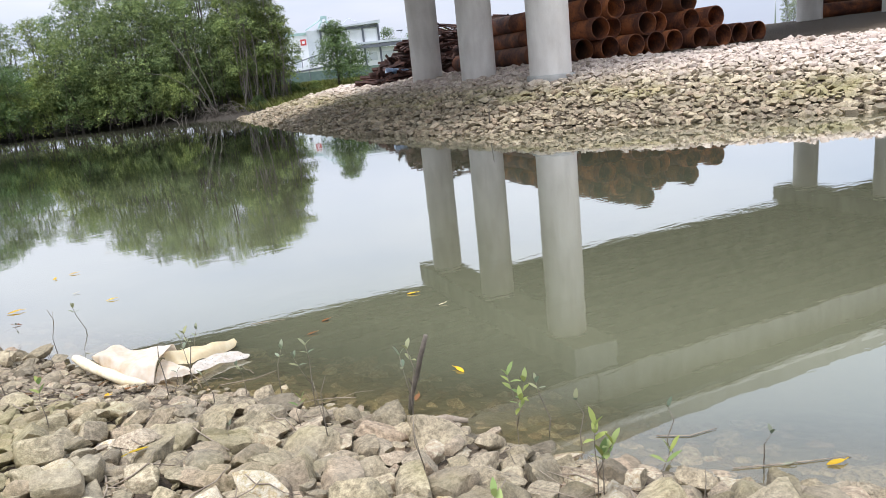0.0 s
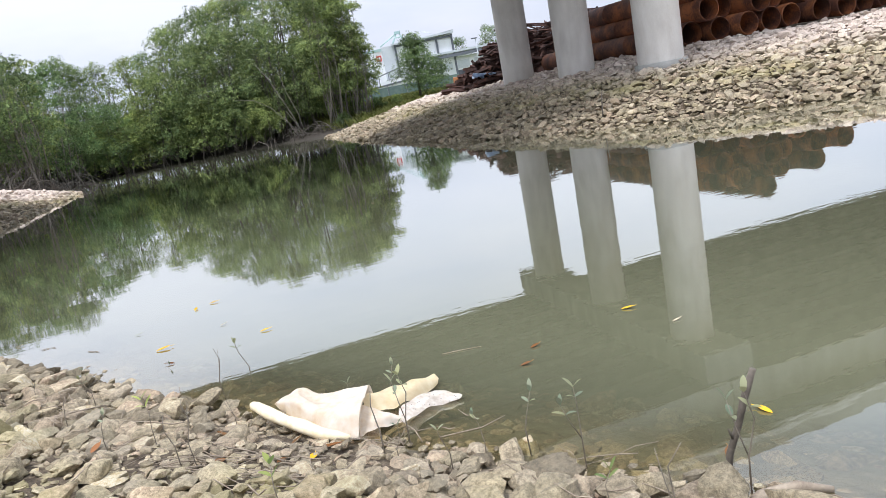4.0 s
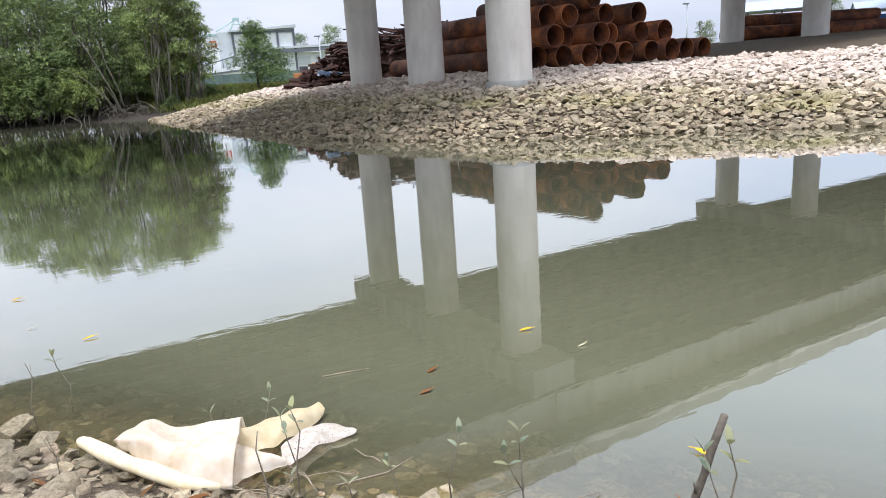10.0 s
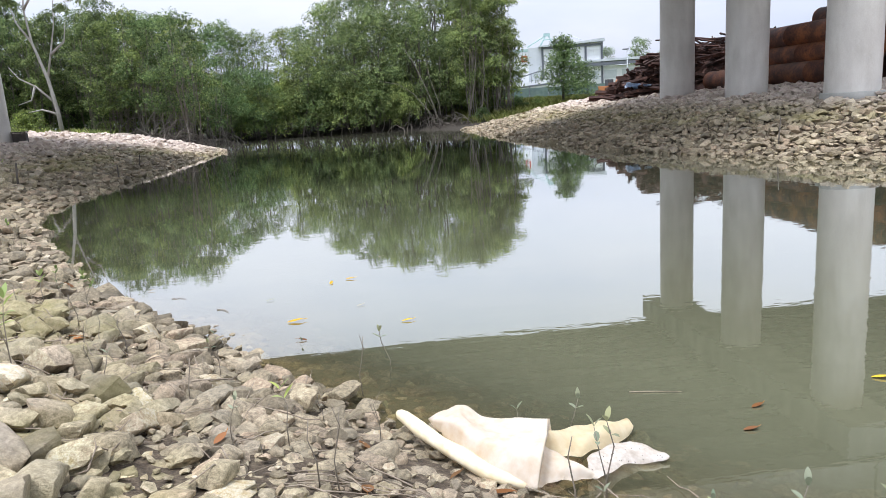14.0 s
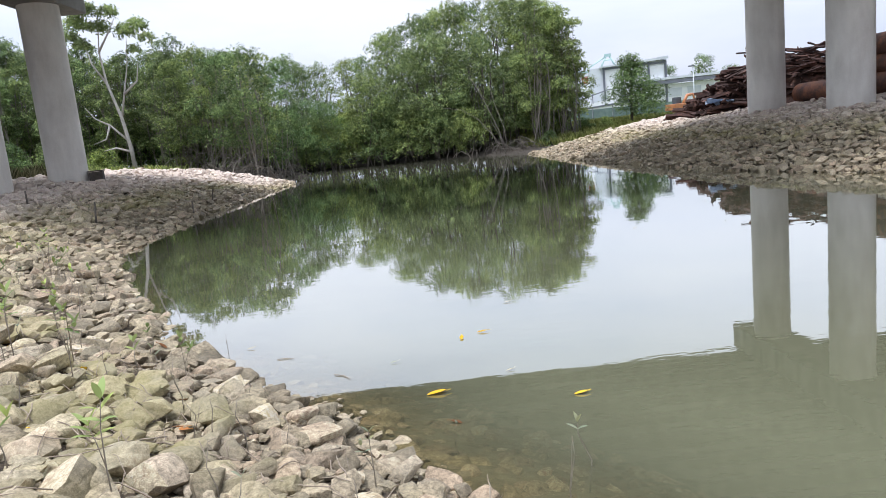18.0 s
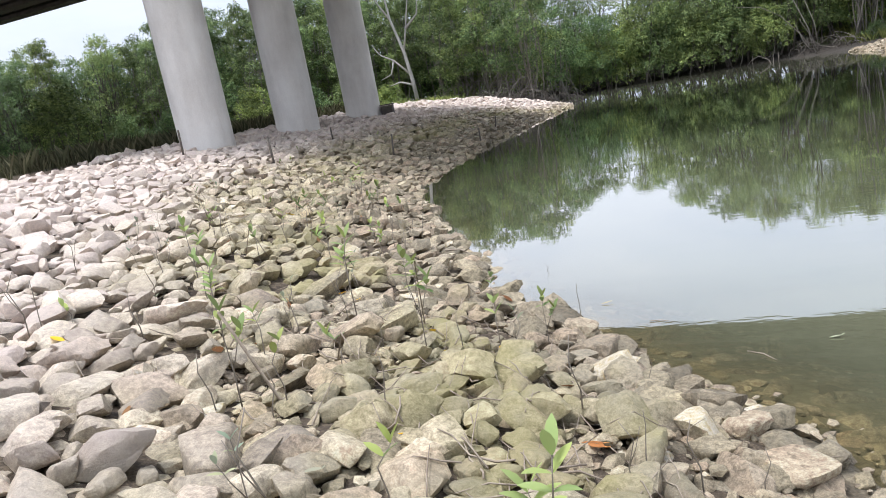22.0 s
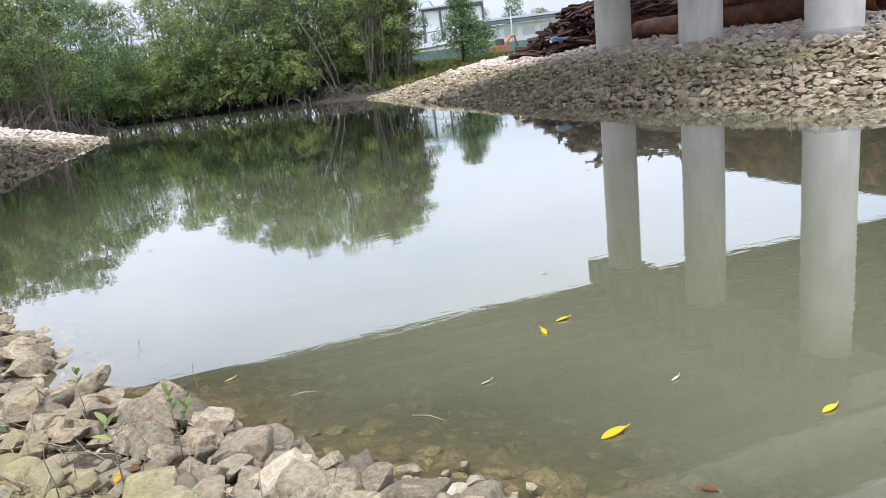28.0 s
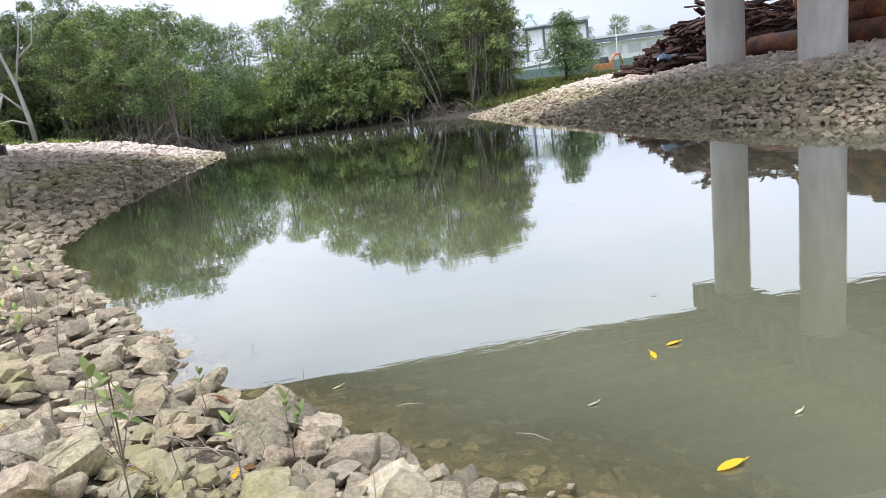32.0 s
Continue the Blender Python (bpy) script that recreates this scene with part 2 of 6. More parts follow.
def water_material():
    """Murky olive creek water: a glossy skin over silt, clear enough in the shallows to show the stones."""
    m, t, b, out = shader("creek_water")
    at = world_pos(t)
    t.nodes.remove(b)
    depth = t.nodes.new("ShaderNodeAttribute")
    depth.attribute_name = "depth"
    n = noise_of(t, 0.25, 3.0, 0.5, at)
    silt = node(t, "ShaderNodeBsdfDiffuse")
    t.links.new(ramp(t, n, (0.3, (0.124, 0.126, 0.076)), (0.7, (0.146, 0.148, 0.090))), silt.inputs["Color"])
    clear = node(t, "ShaderNodeBsdfTransparent", Color=(0.90, 0.86, 0.70, 1))
    murk = ramp(t, depth.outputs["Fac"], grey(0.0, 0.05), grey(0.10, 0.36), grey(0.22, 0.76), grey(0.42, 1.0))
    body = t.nodes.new("ShaderNodeMixShader")
    t.links.new(murk, body.inputs[0])
    t.links.new(clear.outputs[0], body.inputs[1])
    t.links.new(silt.outputs[0], body.inputs[2])
    gloss = node(t, "ShaderNodeBsdfGlossy", Roughness=0.012, Color=(0.95, 0.96, 0.95, 1))
    swell = noise_of(t, 1.0, 2.0, 0.5, at, (0.9, 2.4, 1.0))
    ripple = noise_of(t, 6.5, 2.0, 0.5, at, (0.7, 2.0, 1.0))
    where = ramp(t, noise_of(t, 0.13, 2.0, 0.5, at), grey(0.40, 0.15), grey(0.62, 1.0))
    rip = mixed(t, 1.0, ripple, where, "MULTIPLY")
    hgt = mixed(t, 0.25, mixed(t, 1.0, swell, (0.45, 0.45, 0.45), "MULTIPLY"), rip, "ADD")
    bump = node(t, "ShaderNodeBump", Strength=0.12, Distance=0.018, Height=hgt)
    t.links.new(bump.outputs[0], gloss.inputs["Normal"])
    fres = node(t, "ShaderNodeLayerWeight", Blend=0.52)
    t.links.new(bump.outputs[0], fres.inputs["Normal"])
    lift = ramp(t, fres.outputs["Facing"], grey(0.0, 0.03), grey(0.5, 0.18), grey(0.70, 0.40), grey(0.80, 0.64), grey(0.87, 0.82), grey(0.95, 0.90))
    top = t.nodes.new("ShaderNodeMixShader")
    t.links.new(lift, top.inputs[0])
    t.links.new(body.outputs[0], top.inputs[1])
    t.links.new(gloss.outputs[0], top.inputs[2])
    t.links.new(top.outputs[0], out.inputs[0])
    return m


def leaf_material(name, dark, mid, light, gloss=0.45):
    m, t, b, _ = shader(name)
    isl = t.nodes.new("ShaderNodeNewGeometry").outputs["Random Per Island"]
    obj = t.nodes.new("ShaderNodeObjectInfo").outputs["Random"]
    col = ramp(t, isl, (0.0, dark), (0.55, mid), (0.93, light), (1.0, tuple(min(1, c * 1.25) for c in light)))
    clump = ramp(t, noise_of(t, 0.55, 3.0, 0.6, world_pos(t)), grey(0.38, 0.55), grey(0.62, 1.3))
    col = mixed(t, 1.0, col, clump, "MULTIPLY")
    own = ramp(t, obj, (0.0, (0.74, 0.88, 0.80)), (0.5, (1.0, 1.0, 0.95)), (1.0, (1.28, 1.2, 0.85)))
    col = mixed(t, 1.0, col, own, "MULTIPLY")
    t.links.new(col, b.inputs["Base Color"])
    b.inputs["Roughness"].default_value, b.inputs["Specular IOR Level"].default_value = gloss + 0.12, 0.18
    tr = t.nodes.new("ShaderNodeBsdfTranslucent")
    t.links.new(col, tr.inputs["Color"])
    mx = t.nodes.new("ShaderNodeMixShader")
    mx.inputs[0].default_value = 0.28
    t.links.new(b.outputs[0], mx.inputs[1])
    t.links.new(tr.outputs[0], mx.inputs[2])
    t.links.new(mx.outputs[0], t.nodes["Material Output"].inputs[0])
    return m


def rust_material(name, dark, mid, orange):
    m, t, b, _ = shader(name)
    tc = t.nodes.new("ShaderNodeTexCoord").outputs["Object"]
    rnd = t.nodes.new("ShaderNodeObjectInfo").outputs["Random"]
    n1, n2 = noise_of(t, 1.3, 6.0, 0.65, tc), noise_of(t, 18.0, 5.0, 0.65, tc)
    col = ramp(t, mixed(t, 0.35, n1, n2), (0.33, dark), (0.47, mid), (0.60, orange))
    own = ramp(t, rnd, (0.0, (0.45, 0.45, 0.48)), (0.4, (0.8, 0.72, 0.70)), (0.75, (1.1, 1.0, 0.95)), (1.0, (1.5, 1.9, 2.2)))
    t.links.new(mixed(t, 1.0, col, own, "MULTIPLY"), b.inputs["Base Color"])
    b.inputs["Roughness"].default_value, b.inputs["Metallic"].default_value = 0.78, 0.15
    bumped(t, b, n2, 0.4, 0.01)
    return m


def concrete_material(name, a, c, joint=True):
    m, t, b, _ = shader(name)
    at = world_pos(t)
    streak = noise_of(t, 1.1, 5.0, 0.6, at, (2.0, 2.0, 0.5))
    blot, fine = noise_of(t, 0.7, 4.0, 0.6, at), noise_of(t, 30.0, 4.0, 0.6, at)
    col = ramp(t, mixed(t, 0.45, streak, blot), (0.33, a), (0.62, c))
    col = mixed(t, 0.15, col, ramp(t, fine, grey(0.3, 0.2), grey(0.7, 0.8)), "OVERLAY")
    t.links.new(col, b.inputs["Base Color"])
    b.inputs["Roughness"].default_value = 0.8
    bumped(t, b, mixed(t, 0.5, blot, fine), 0.15, 0.01)
    return m


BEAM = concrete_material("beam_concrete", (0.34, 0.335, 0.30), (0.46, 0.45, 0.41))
STONE, GROUND, WATER = stone_material(), ground_material(), water_material()
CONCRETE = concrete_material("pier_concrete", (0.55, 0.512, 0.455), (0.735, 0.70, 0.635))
# crossheads and deck darker than the piers: underdeck shade put into the colour
CROSSHEAD_SHADED = concrete_material("shaded_crosshead_concrete", (0.17, 0.163, 0.145), (0.27, 0.26, 0.235))
DECK_SHADED = concrete_material("shaded_deck_concrete", (0.10, 0.097, 0.088), (0.17, 0.165, 0.15))
LEAF = leaf_material("mangrove_leaf", (0.064, 0.096, 0.041), (0.172, 0.236, 0.094), (0.34, 0.41, 0.152))
LEAF_PALE = leaf_material("young_leaf", (0.135, 0.185, 0.085), (0.21, 0.28, 0.125), (0.30, 0.37, 0.16))
BARK = plain("grey_bark", (0.055, 0.046, 0.036), (0.15, 0.13, 0.105), 5.0, 0.9, 0.6, fine=22.0, stretch=(1, 1, 0.3))
PALE_BARK = plain("bleached_wood", (0.28, 0.255, 0.22), (0.52, 0.49, 0.44), 4.0, 0.8, 0.4, fine=25.0, stretch=(1, 1, 0.3))
RUST = rust_material("rusted_pipe", (0.045, 0.024, 0.018), (0.150, 0.062, 0.036), (0.42, 0.155, 0.052))
SCRAP = rust_material("rusted_scrap", (0.022, 0.015, 0.013), (0.070, 0.036, 0.028), (0.165, 0.080, 0.055))


# ---- building helpers ----
def mesh_from(name, verts, faces, material=None, smooth=False):
    me = bpy.data.meshes.new(name)
    me.from_pydata([tuple(v) for v in verts], [], [tuple(f) for f in faces])
    if material:
        me.materials.append(material)
    if smooth:
        me.polygons.foreach_set("use_smooth", [True] * len(me.polygons))
    me.update()
    return me


def joined(name, verts, faces, material, smooth=False):
    """A mesh from arrays: verts (n, 3), faces (m, k)."""
    me = bpy.data.meshes.new(name)
    n, (m, k) = len(verts), faces.shape
    me.vertices.add(n)
    me.vertices.foreach_set("co", np.asarray(verts, dtype=np.float32).ravel())
    me.loops.add(m * k)
    me.loops.foreach_set("vertex_index", faces.astype(np.int32).ravel())
    me.polygons.add(m)
    me.polygons.foreach_set("loop_start", np.arange(m, dtype=np.int32) * k)
    me.polygons.foreach_set("use_smooth", np.full(m, smooth))
    me.materials.append(material)
    me.update(calc_edges=True)
    return me


def part(name, data, material, parent, label="", at=None):
    """Links a bmesh or mesh as one mesh object under a thing or part."""
    if isinstance(data, bmesh.types.BMesh):
        me = bpy.data.meshes.new(name)
        data.to_mesh(me)
        data.free()
        data = me
    if material and not data.materials:
        data.materials.append(material)
    ob = new(name, data)
    ob.parent = parent
    if at is not None:
        ob.matrix_basis = at
    if label:
        tagged(ob, label)
    return ob


def thing(name, label, category, at=None, group="", kind=""):
    ob = new(name)
    ob.empty_display_size = 0.2
    if at is not None:
        ob.matrix_basis = at
    return tagged(ob, label, category, group, kind)


def solo(name, data, material, label, category, at=None, group="", kind=""):
    return tagged(part(name, data, material, None, at=at), label, category, group, kind)


def box_bm(sx, sy, sz, at=(0, 0, 0), bevel=0.0, bm=None, turn=None):
    bm = bm or bmesh.new()
    m = Matrix.Translation(at) @ (turn or Matrix()) @ Matrix.Diagonal((sx, sy, sz, 1))
    made = bmesh.ops.create_cube(bm, size=1.0, matrix=m)
    if bevel:
        edges = {e for v in made["verts"] for e in v.link_edges}
        bmesh.ops.bevel(bm, geom=list(edges), offset=bevel, segments=2, affect="EDGES", profile=0.6)
    return bm


def lathe_bm(profile, sides=24, bm=None):
    """Spins (radius, z) pairs about z."""
    bm = bm or bmesh.new()
    rings = []
    for r, z in profile:
        rings.append([bm.verts.new((r * math.cos(2 * math.pi * k / sides), r * math.sin(2 * math.pi * k / sides), z)) for k in range(sides)])
    for a, b in zip(rings, rings[1:]):
        for k in range(sides):
            bm.faces.new((a[k], a[(k + 1) % sides], b[(k + 1) % sides], b[k])).smooth = True
    return bm


def tube_bm(points, radii, sides=7, bm=None):
    """A tapering round limb through points."""
    bm = bm or bmesh.new()
    pts = [Vector(p) for p in points]
    rings = []
    for i, p in enumerate(pts):
        d = (pts[min(i + 1, len(pts) - 1)] - pts[max(i - 1, 0)]).normalized()
        u = d.orthogonal().normalized() if i == 0 else (u - d * u.dot(d)).normalized()
        w = d.cross(u)
        rings.append([bm.verts.new(p + (u * math.cos(2 * math.pi * k / sides) + w * math.sin(2 * math.pi * k / sides)) * radii[i]) for k in range(sides)])
    for a, b in zip(rings, rings[1:]):
        for k in range(sides):
            bm.faces.new((a[k], a[(k + 1) % sides], b[(k + 1) % sides], b[k])).smooth = True
    bm.faces.new(rings[-1])
    bm.faces.new(list(reversed(rings[0])))
    return bm


# ---- the creek: its shoreline, the land's height, the water ----
NEAR_SHORE = [(42, -38), (16, -11), (5.8, -1.3), (2.65, 1.82), (2.1, 2.38), (1.72, 2.9), (1.1, 3.8), (0.4, 4.9), (-1.0, 6.7), (-1.8, 7.6), (-2.6, 8.8), (-3.4, 9.8), (-4.3, 10.9),
              (-5.0, 12.3), (-6.1, 14.6), (-7.2, 16.8), (-8.0, 19.2), (-8.5, 24.0), (-8.6, 29.0), (-8.5, 35.0), (-8.1, 43.0), (-8.6, 45.5), (-10.5, 49.0), (-11.5, 55.0), (-10.0, 63.0)]
FAR_SHORE = [(-3.0, 60.5), (2.0, 57.5), (5.4, 55.0), (7.0, 52.0), (6.9, 47.5), (6.9, 40.0), (7.0, 33.0), (7.3, 27.0), (8.2, 22.0), (9.5, 18.6), (12.0, 15.6), (14.0, 13.6), (16.5, 11.0), (26, 1.0), (60, -34)]
SHORE = np.array(NEAR_SHORE + FAR_SHORE, dtype=float)


def shore_distance(x, y):
    """Metres from the waterline: positive on land, negative over water."""
    x, y = np.asarray(x, dtype=float), np.asarray(y, dtype=float)
    best, inside = np.full(x.shape, 1e9), np.zeros(x.shape, dtype=bool)
    for (ax, ay), (bx, by) in zip(SHORE, np.roll(SHORE, -1, 0)):
        dx, dy = bx - ax, by - ay
        k = np.clip(((x - ax) * dx + (y - ay) * dy) / (dx * dx + dy * dy), 0, 1)
        best = np.minimum(best, np.hypot(x - ax - k * dx, y - ay - k * dy))
        crosses = (ay > y) != (by > y)
        with np.errstate(divide="ignore", invalid="ignore"):
            inside ^= crosses & (x < (bx - ax) * (y - ay) / (by - ay) + ax)
    return np.where(inside, -best, best)


def ripple_field(x, y, s):
    return np.sin(x * 1.3 * s + 1.7 * np.sin(y * 0.9 * s)) * np.cos(y * 1.1 * s + 1.3 * np.sin(x * 0.7 * s))


def height(x, y):
    """The land's height above the water."""
    x, y = np.asarray(x, dtype=float), np.asarray(y, dtype=float)
    d = shore_distance(x, y) + 0.12 * ripple_field(x, y, 1.1) + 0.05 * ripple_field(x + 5, y, 3.1)
    d = d - 0.09 * (x + 0.75 * y < 14) * (y < 30) * np.clip((y - 3.0) / 2.0, -0.6, 1)
    far = np.clip((y - np.where(x > 2, 47, 44)) / 7, 0, 1)
    slope = 0.30 * (1 - far) + 0.11 * far
    crest = 1.78 * (1 - far) + 1.45 * far
    land = crest * (1 - np.exp(-np.clip(d, 0, None) * slope / crest * (1 + 0.35 * (d * slope / crest))))
    land = land + 0.75 * np.clip((x - 27) / 15, 0, 1) * np.clip((62 - y) / 8, 0, 1) * np.clip((d - 5) / 4, 0, 1)
    bed = np.maximum(0.26 * d, -1.4)
    return np.where(d > 0, land, bed) + np.where(d > 0.3, 0.03 * ripple_field(x, y, 2.3), 0)


def grown(lo, hi, step, reach):
    """Even steps from lo to hi, then ever longer ones out to the horizon."""
    mid = np.arange(lo, hi + step / 2, step)
    out, s = [], step
    p = 0.0
    while p < reach:
        s *= 1.35
        p += s
        out.append(p)
    out = np.array(out)
    return np.concatenate([lo - out[::-1], mid, mid[-1] + out])


def sheet(xs, ys):
    gx, gy = np.meshgrid(xs, ys)
    nx, ny = len(xs), len(ys)
    i = (np.arange(ny - 1)[:, None] * nx + np.arange(nx - 1)[None]).ravel()
    return gx, gy, np.stack([i, i + 1, i + nx + 1, i + nx], 1)


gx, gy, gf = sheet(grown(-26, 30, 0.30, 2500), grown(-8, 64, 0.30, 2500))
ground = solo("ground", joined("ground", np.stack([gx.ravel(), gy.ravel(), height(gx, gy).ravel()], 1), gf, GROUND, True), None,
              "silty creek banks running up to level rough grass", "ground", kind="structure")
gx, gy, gf = sheet(np.linspace(-13.5, 36, 166), np.linspace(-12, 66, 261))
water = solo("water", joined("water", np.stack([gx.ravel(), gy.ravel(), 0 * gx.ravel()], 1), gf, WATER, True), None,
             "still murky olive-green creek water with mirror reflections", "water", kind="structure")
depth = water.data.attributes.new("depth", "FLOAT", "POINT")
depth.data.foreach_set("value", np.clip(-height(gx, gy).ravel(), 0, 2).astype(np.float32))

# ---- the viaduct ----
BENTS, COLUMN_Y, RADIUS, CAP_Z, SOFFIT_Z = (-73.5, -44.5, -15.3, 13.9, 40.6, 67.5), (22.0, 27.7, 33.4), 0.75, 8.35, 9.55
viaduct = thing("viaduct", "grey concrete road viaduct on rows of round piers", "bridge")


def column_bm(h):
    return lathe_bm([(RADIUS, 0), (RADIUS, h * 0.5), (RADIUS, h)], 48)


for bx in BENTS:
    for cy in COLUMN_Y:
        shift = 0.0 if bx > 0 else (0.15 if cy == 22.0 else -0.35)
        base = float(height(bx, cy + shift))
        pier = part("pier", column_bm(CAP_Z - base + 0.3), CONCRETE, viaduct, at=pose(bx, cy + shift, base - 0.25))
        if bx == 13.9 and cy == 22.0:
            part("plinth", lathe_bm([(0.0, 0.0), (0.86, 0.0), (0.86, 0.40), (0.84, 0.42), (0.0, 0.42)], 40), BEAM, pier, "low concrete footing", at=pose(0, 0, 0))
    cap = bmesh.new()
    prof = [(-7.55, 0.0), (7.55, 0.0), (7.55, SOFFIT_Z - CAP_Z - 0.12), (-7.55, SOFFIT_Z - CAP_Z - 0.12)]
    a = [cap.verts.new((-0.95, py, pz)) for py, pz in prof]
    b = [cap.verts.new((0.95, py, pz)) for py, pz in prof]
    n = len(prof)
    for k in range(n):
        cap.faces.new((a[k], a[(k + 1) % n], b[(k + 1) % n], b[k]))
    cap.faces.new(list(reversed(a)))
    cap.faces.new(b)
    bmesh.ops.recalc_face_normals(cap, faces=cap.faces)
    bmesh.ops.bevel(cap, geom=list(cap.edges), offset=0.03, segments=1, affect="EDGES")
    part("crosshead", cap, CROSSHEAD_SHADED, viaduct, at=pose(bx, 27.65, CAP_Z))
GIRDERS = [20.55 + k * 1.78 for k in range(9)]
gp = [(-0.33, 0), (0.33, 0), (0.33, 0.18), (0.11, 0.34), (0.11, 0.95), (0.40, 1.08), (0.40, 1.2), (-0.40, 1.2), (-0.40, 1.08), (-0.11, 0.95), (-0.11, 0.34), (-0.33, 0.18)]
for i, x0 in enumerate(BENTS[:-1]):
    length = BENTS[i + 1] - x0 - 0.06
    gv = [(x, py, pz) for x in (0.03, 0.03 + length) for py, pz in gp]
    k = len(gp)
    gfaces = [(j, (j + 1) % k, k + (j + 1) % k, k + j) for j in range(k)] + [tuple(reversed(range(k))), tuple(range(k, 2 * k))]
    gmesh = mesh_from("girder", gv, gfaces, DECK_SHADED)
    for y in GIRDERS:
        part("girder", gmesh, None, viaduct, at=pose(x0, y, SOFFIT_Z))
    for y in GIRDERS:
        part("bearing", box_bm(0.4, 0.45, 0.12, (0, 0, 0.06)), DECK_SHADED, viaduct, at=pose(x0 + 0.45, y, SOFFIT_Z - 0.12))
    part("deck_slab", box_bm(length + 0.02, 17.0, 0.25, (length / 2, 27.65, SOFFIT_Z + 1.325), 0.0), DECK_SHADED, viaduct, at=pose(x0 + 0.03, 0, 0))
    part("edge_beam", box_bm(length, 0.14, 1.26, (length / 2, 20.15, SOFFIT_Z + 0.64), 0.02), BEAM, viaduct, at=pose(x0 + 0.03, 0, 0))
    for side, y in ((-1, 19.3), (1, 36.0)):
        pv = [(0.0, 0.0), (0.42, 0.0), (0.42, 0.1), (0.25, 0.35), (0.2, 0.95), (0.0, 0.95)]
        vv = [(x, side * (py - 0.15), pz) for x in (0.0, length) for py, pz in pv]
        n = len(pv)
        pf = [(j, (j + 1) % n, n + (j + 1) % n, n + j) for j in range(n)] + [tuple(reversed(range(n))), tuple(range(n, 2 * n))]
        part("parapet", mesh_from("parapet", vv, pf), BEAM, viaduct, at=pose(x0 + 0.03, y, SOFFIT_Z + 1.45))


# ---- trees ----
def unit(v):
    return v / np.maximum(np.linalg.norm(v, axis=-1, keepdims=True), 1e-9)


def rosettes(rng, spots, outward, leaves, length, width):
    """Leaf mesh arrays: at each spot a rosette of pointed leaves that spreads round its outward way."""
    n = len(spots)
    side = unit(np.cross(outward, rng.normal(size=(n, 3))))
    other = np.cross(outward, side)
    vs = []
    for k in range(leaves):
        a = 2 * np.pi * k / leaves + rng.uniform(-0.5, 0.5, n)
        way = unit(side * np.cos(a)[:, None] + other * np.sin(a)[:, None] + outward * rng.uniform(0.1, 0.9, n)[:, None] + np.array([0, 0, -0.15]))
        ln = length * rng.uniform(0.7, 1.25, n)[:, None]
        wd = width * rng.uniform(0.7, 1.2, n)[:, None]
        across = unit(np.cross(way, outward + rng.normal(size=(n, 3)) * 0.35))
        base = spots + rng.normal(size=(n, 3)) * length * 0.35
        vs.append(np.stack([base + way * ln * 0.15 + across * wd, base + way * ln, base + way * ln * 0.05 - across * wd], 1))
    v = np.concatenate(vs).reshape(-1, 3)
    return v, np.arange(len(v)).reshape(-1, 3)


def crown_mesh(name, rng, lobes, clusters, material, leaves=6, length=0.145, width=0.036):
    """Leaves in rosettes over the skins of many lobes (x, y, z, radius, squash)."""
    lobes = np.array(lobes)
    share = lobes[:, 3] ** 2
    pick = rng.choice(len(lobes), clusters, p=share / share.sum())
    d = unit(rng.normal(size=(clusters, 3)))
    d[:, 2] = np.where(d[:, 2] < -0.3, -d[:, 2], d[:, 2])
    d = unit(d)
    r = lobes[pick, 3] * rng.uniform(0.55, 1.12, clusters)
    spots = lobes[pick, :3] + d * r[:, None] * np.stack([np.ones(clusters), np.ones(clusters), lobes[pick, 4]], 1)
    v, f = rosettes(rng, spots, unit(d + np.array([0, 0, 0.45])), leaves, length, width)
    return joined(name, v, f, material)


def stem_points(rng, base, top, bend=0.3, steps=6):
    base, top = np.array(base, float), np.array(top, float)
    off = rng.normal(size=3) * bend
    return [tuple(base + (top - base) * s + off * math.sin(math.pi * s) + rng.normal(size=3) * bend * 0.12 * (0 < s < 1)) for s in np.linspace(0, 1, steps)]


SLIM_BARK = plain("pale_grey_bark", (0.11, 0.096, 0.076), (0.27, 0.24, 0.20), 5.0, 0.9, 0.5, fine=22.0, stretch=(1, 1, 0.3))


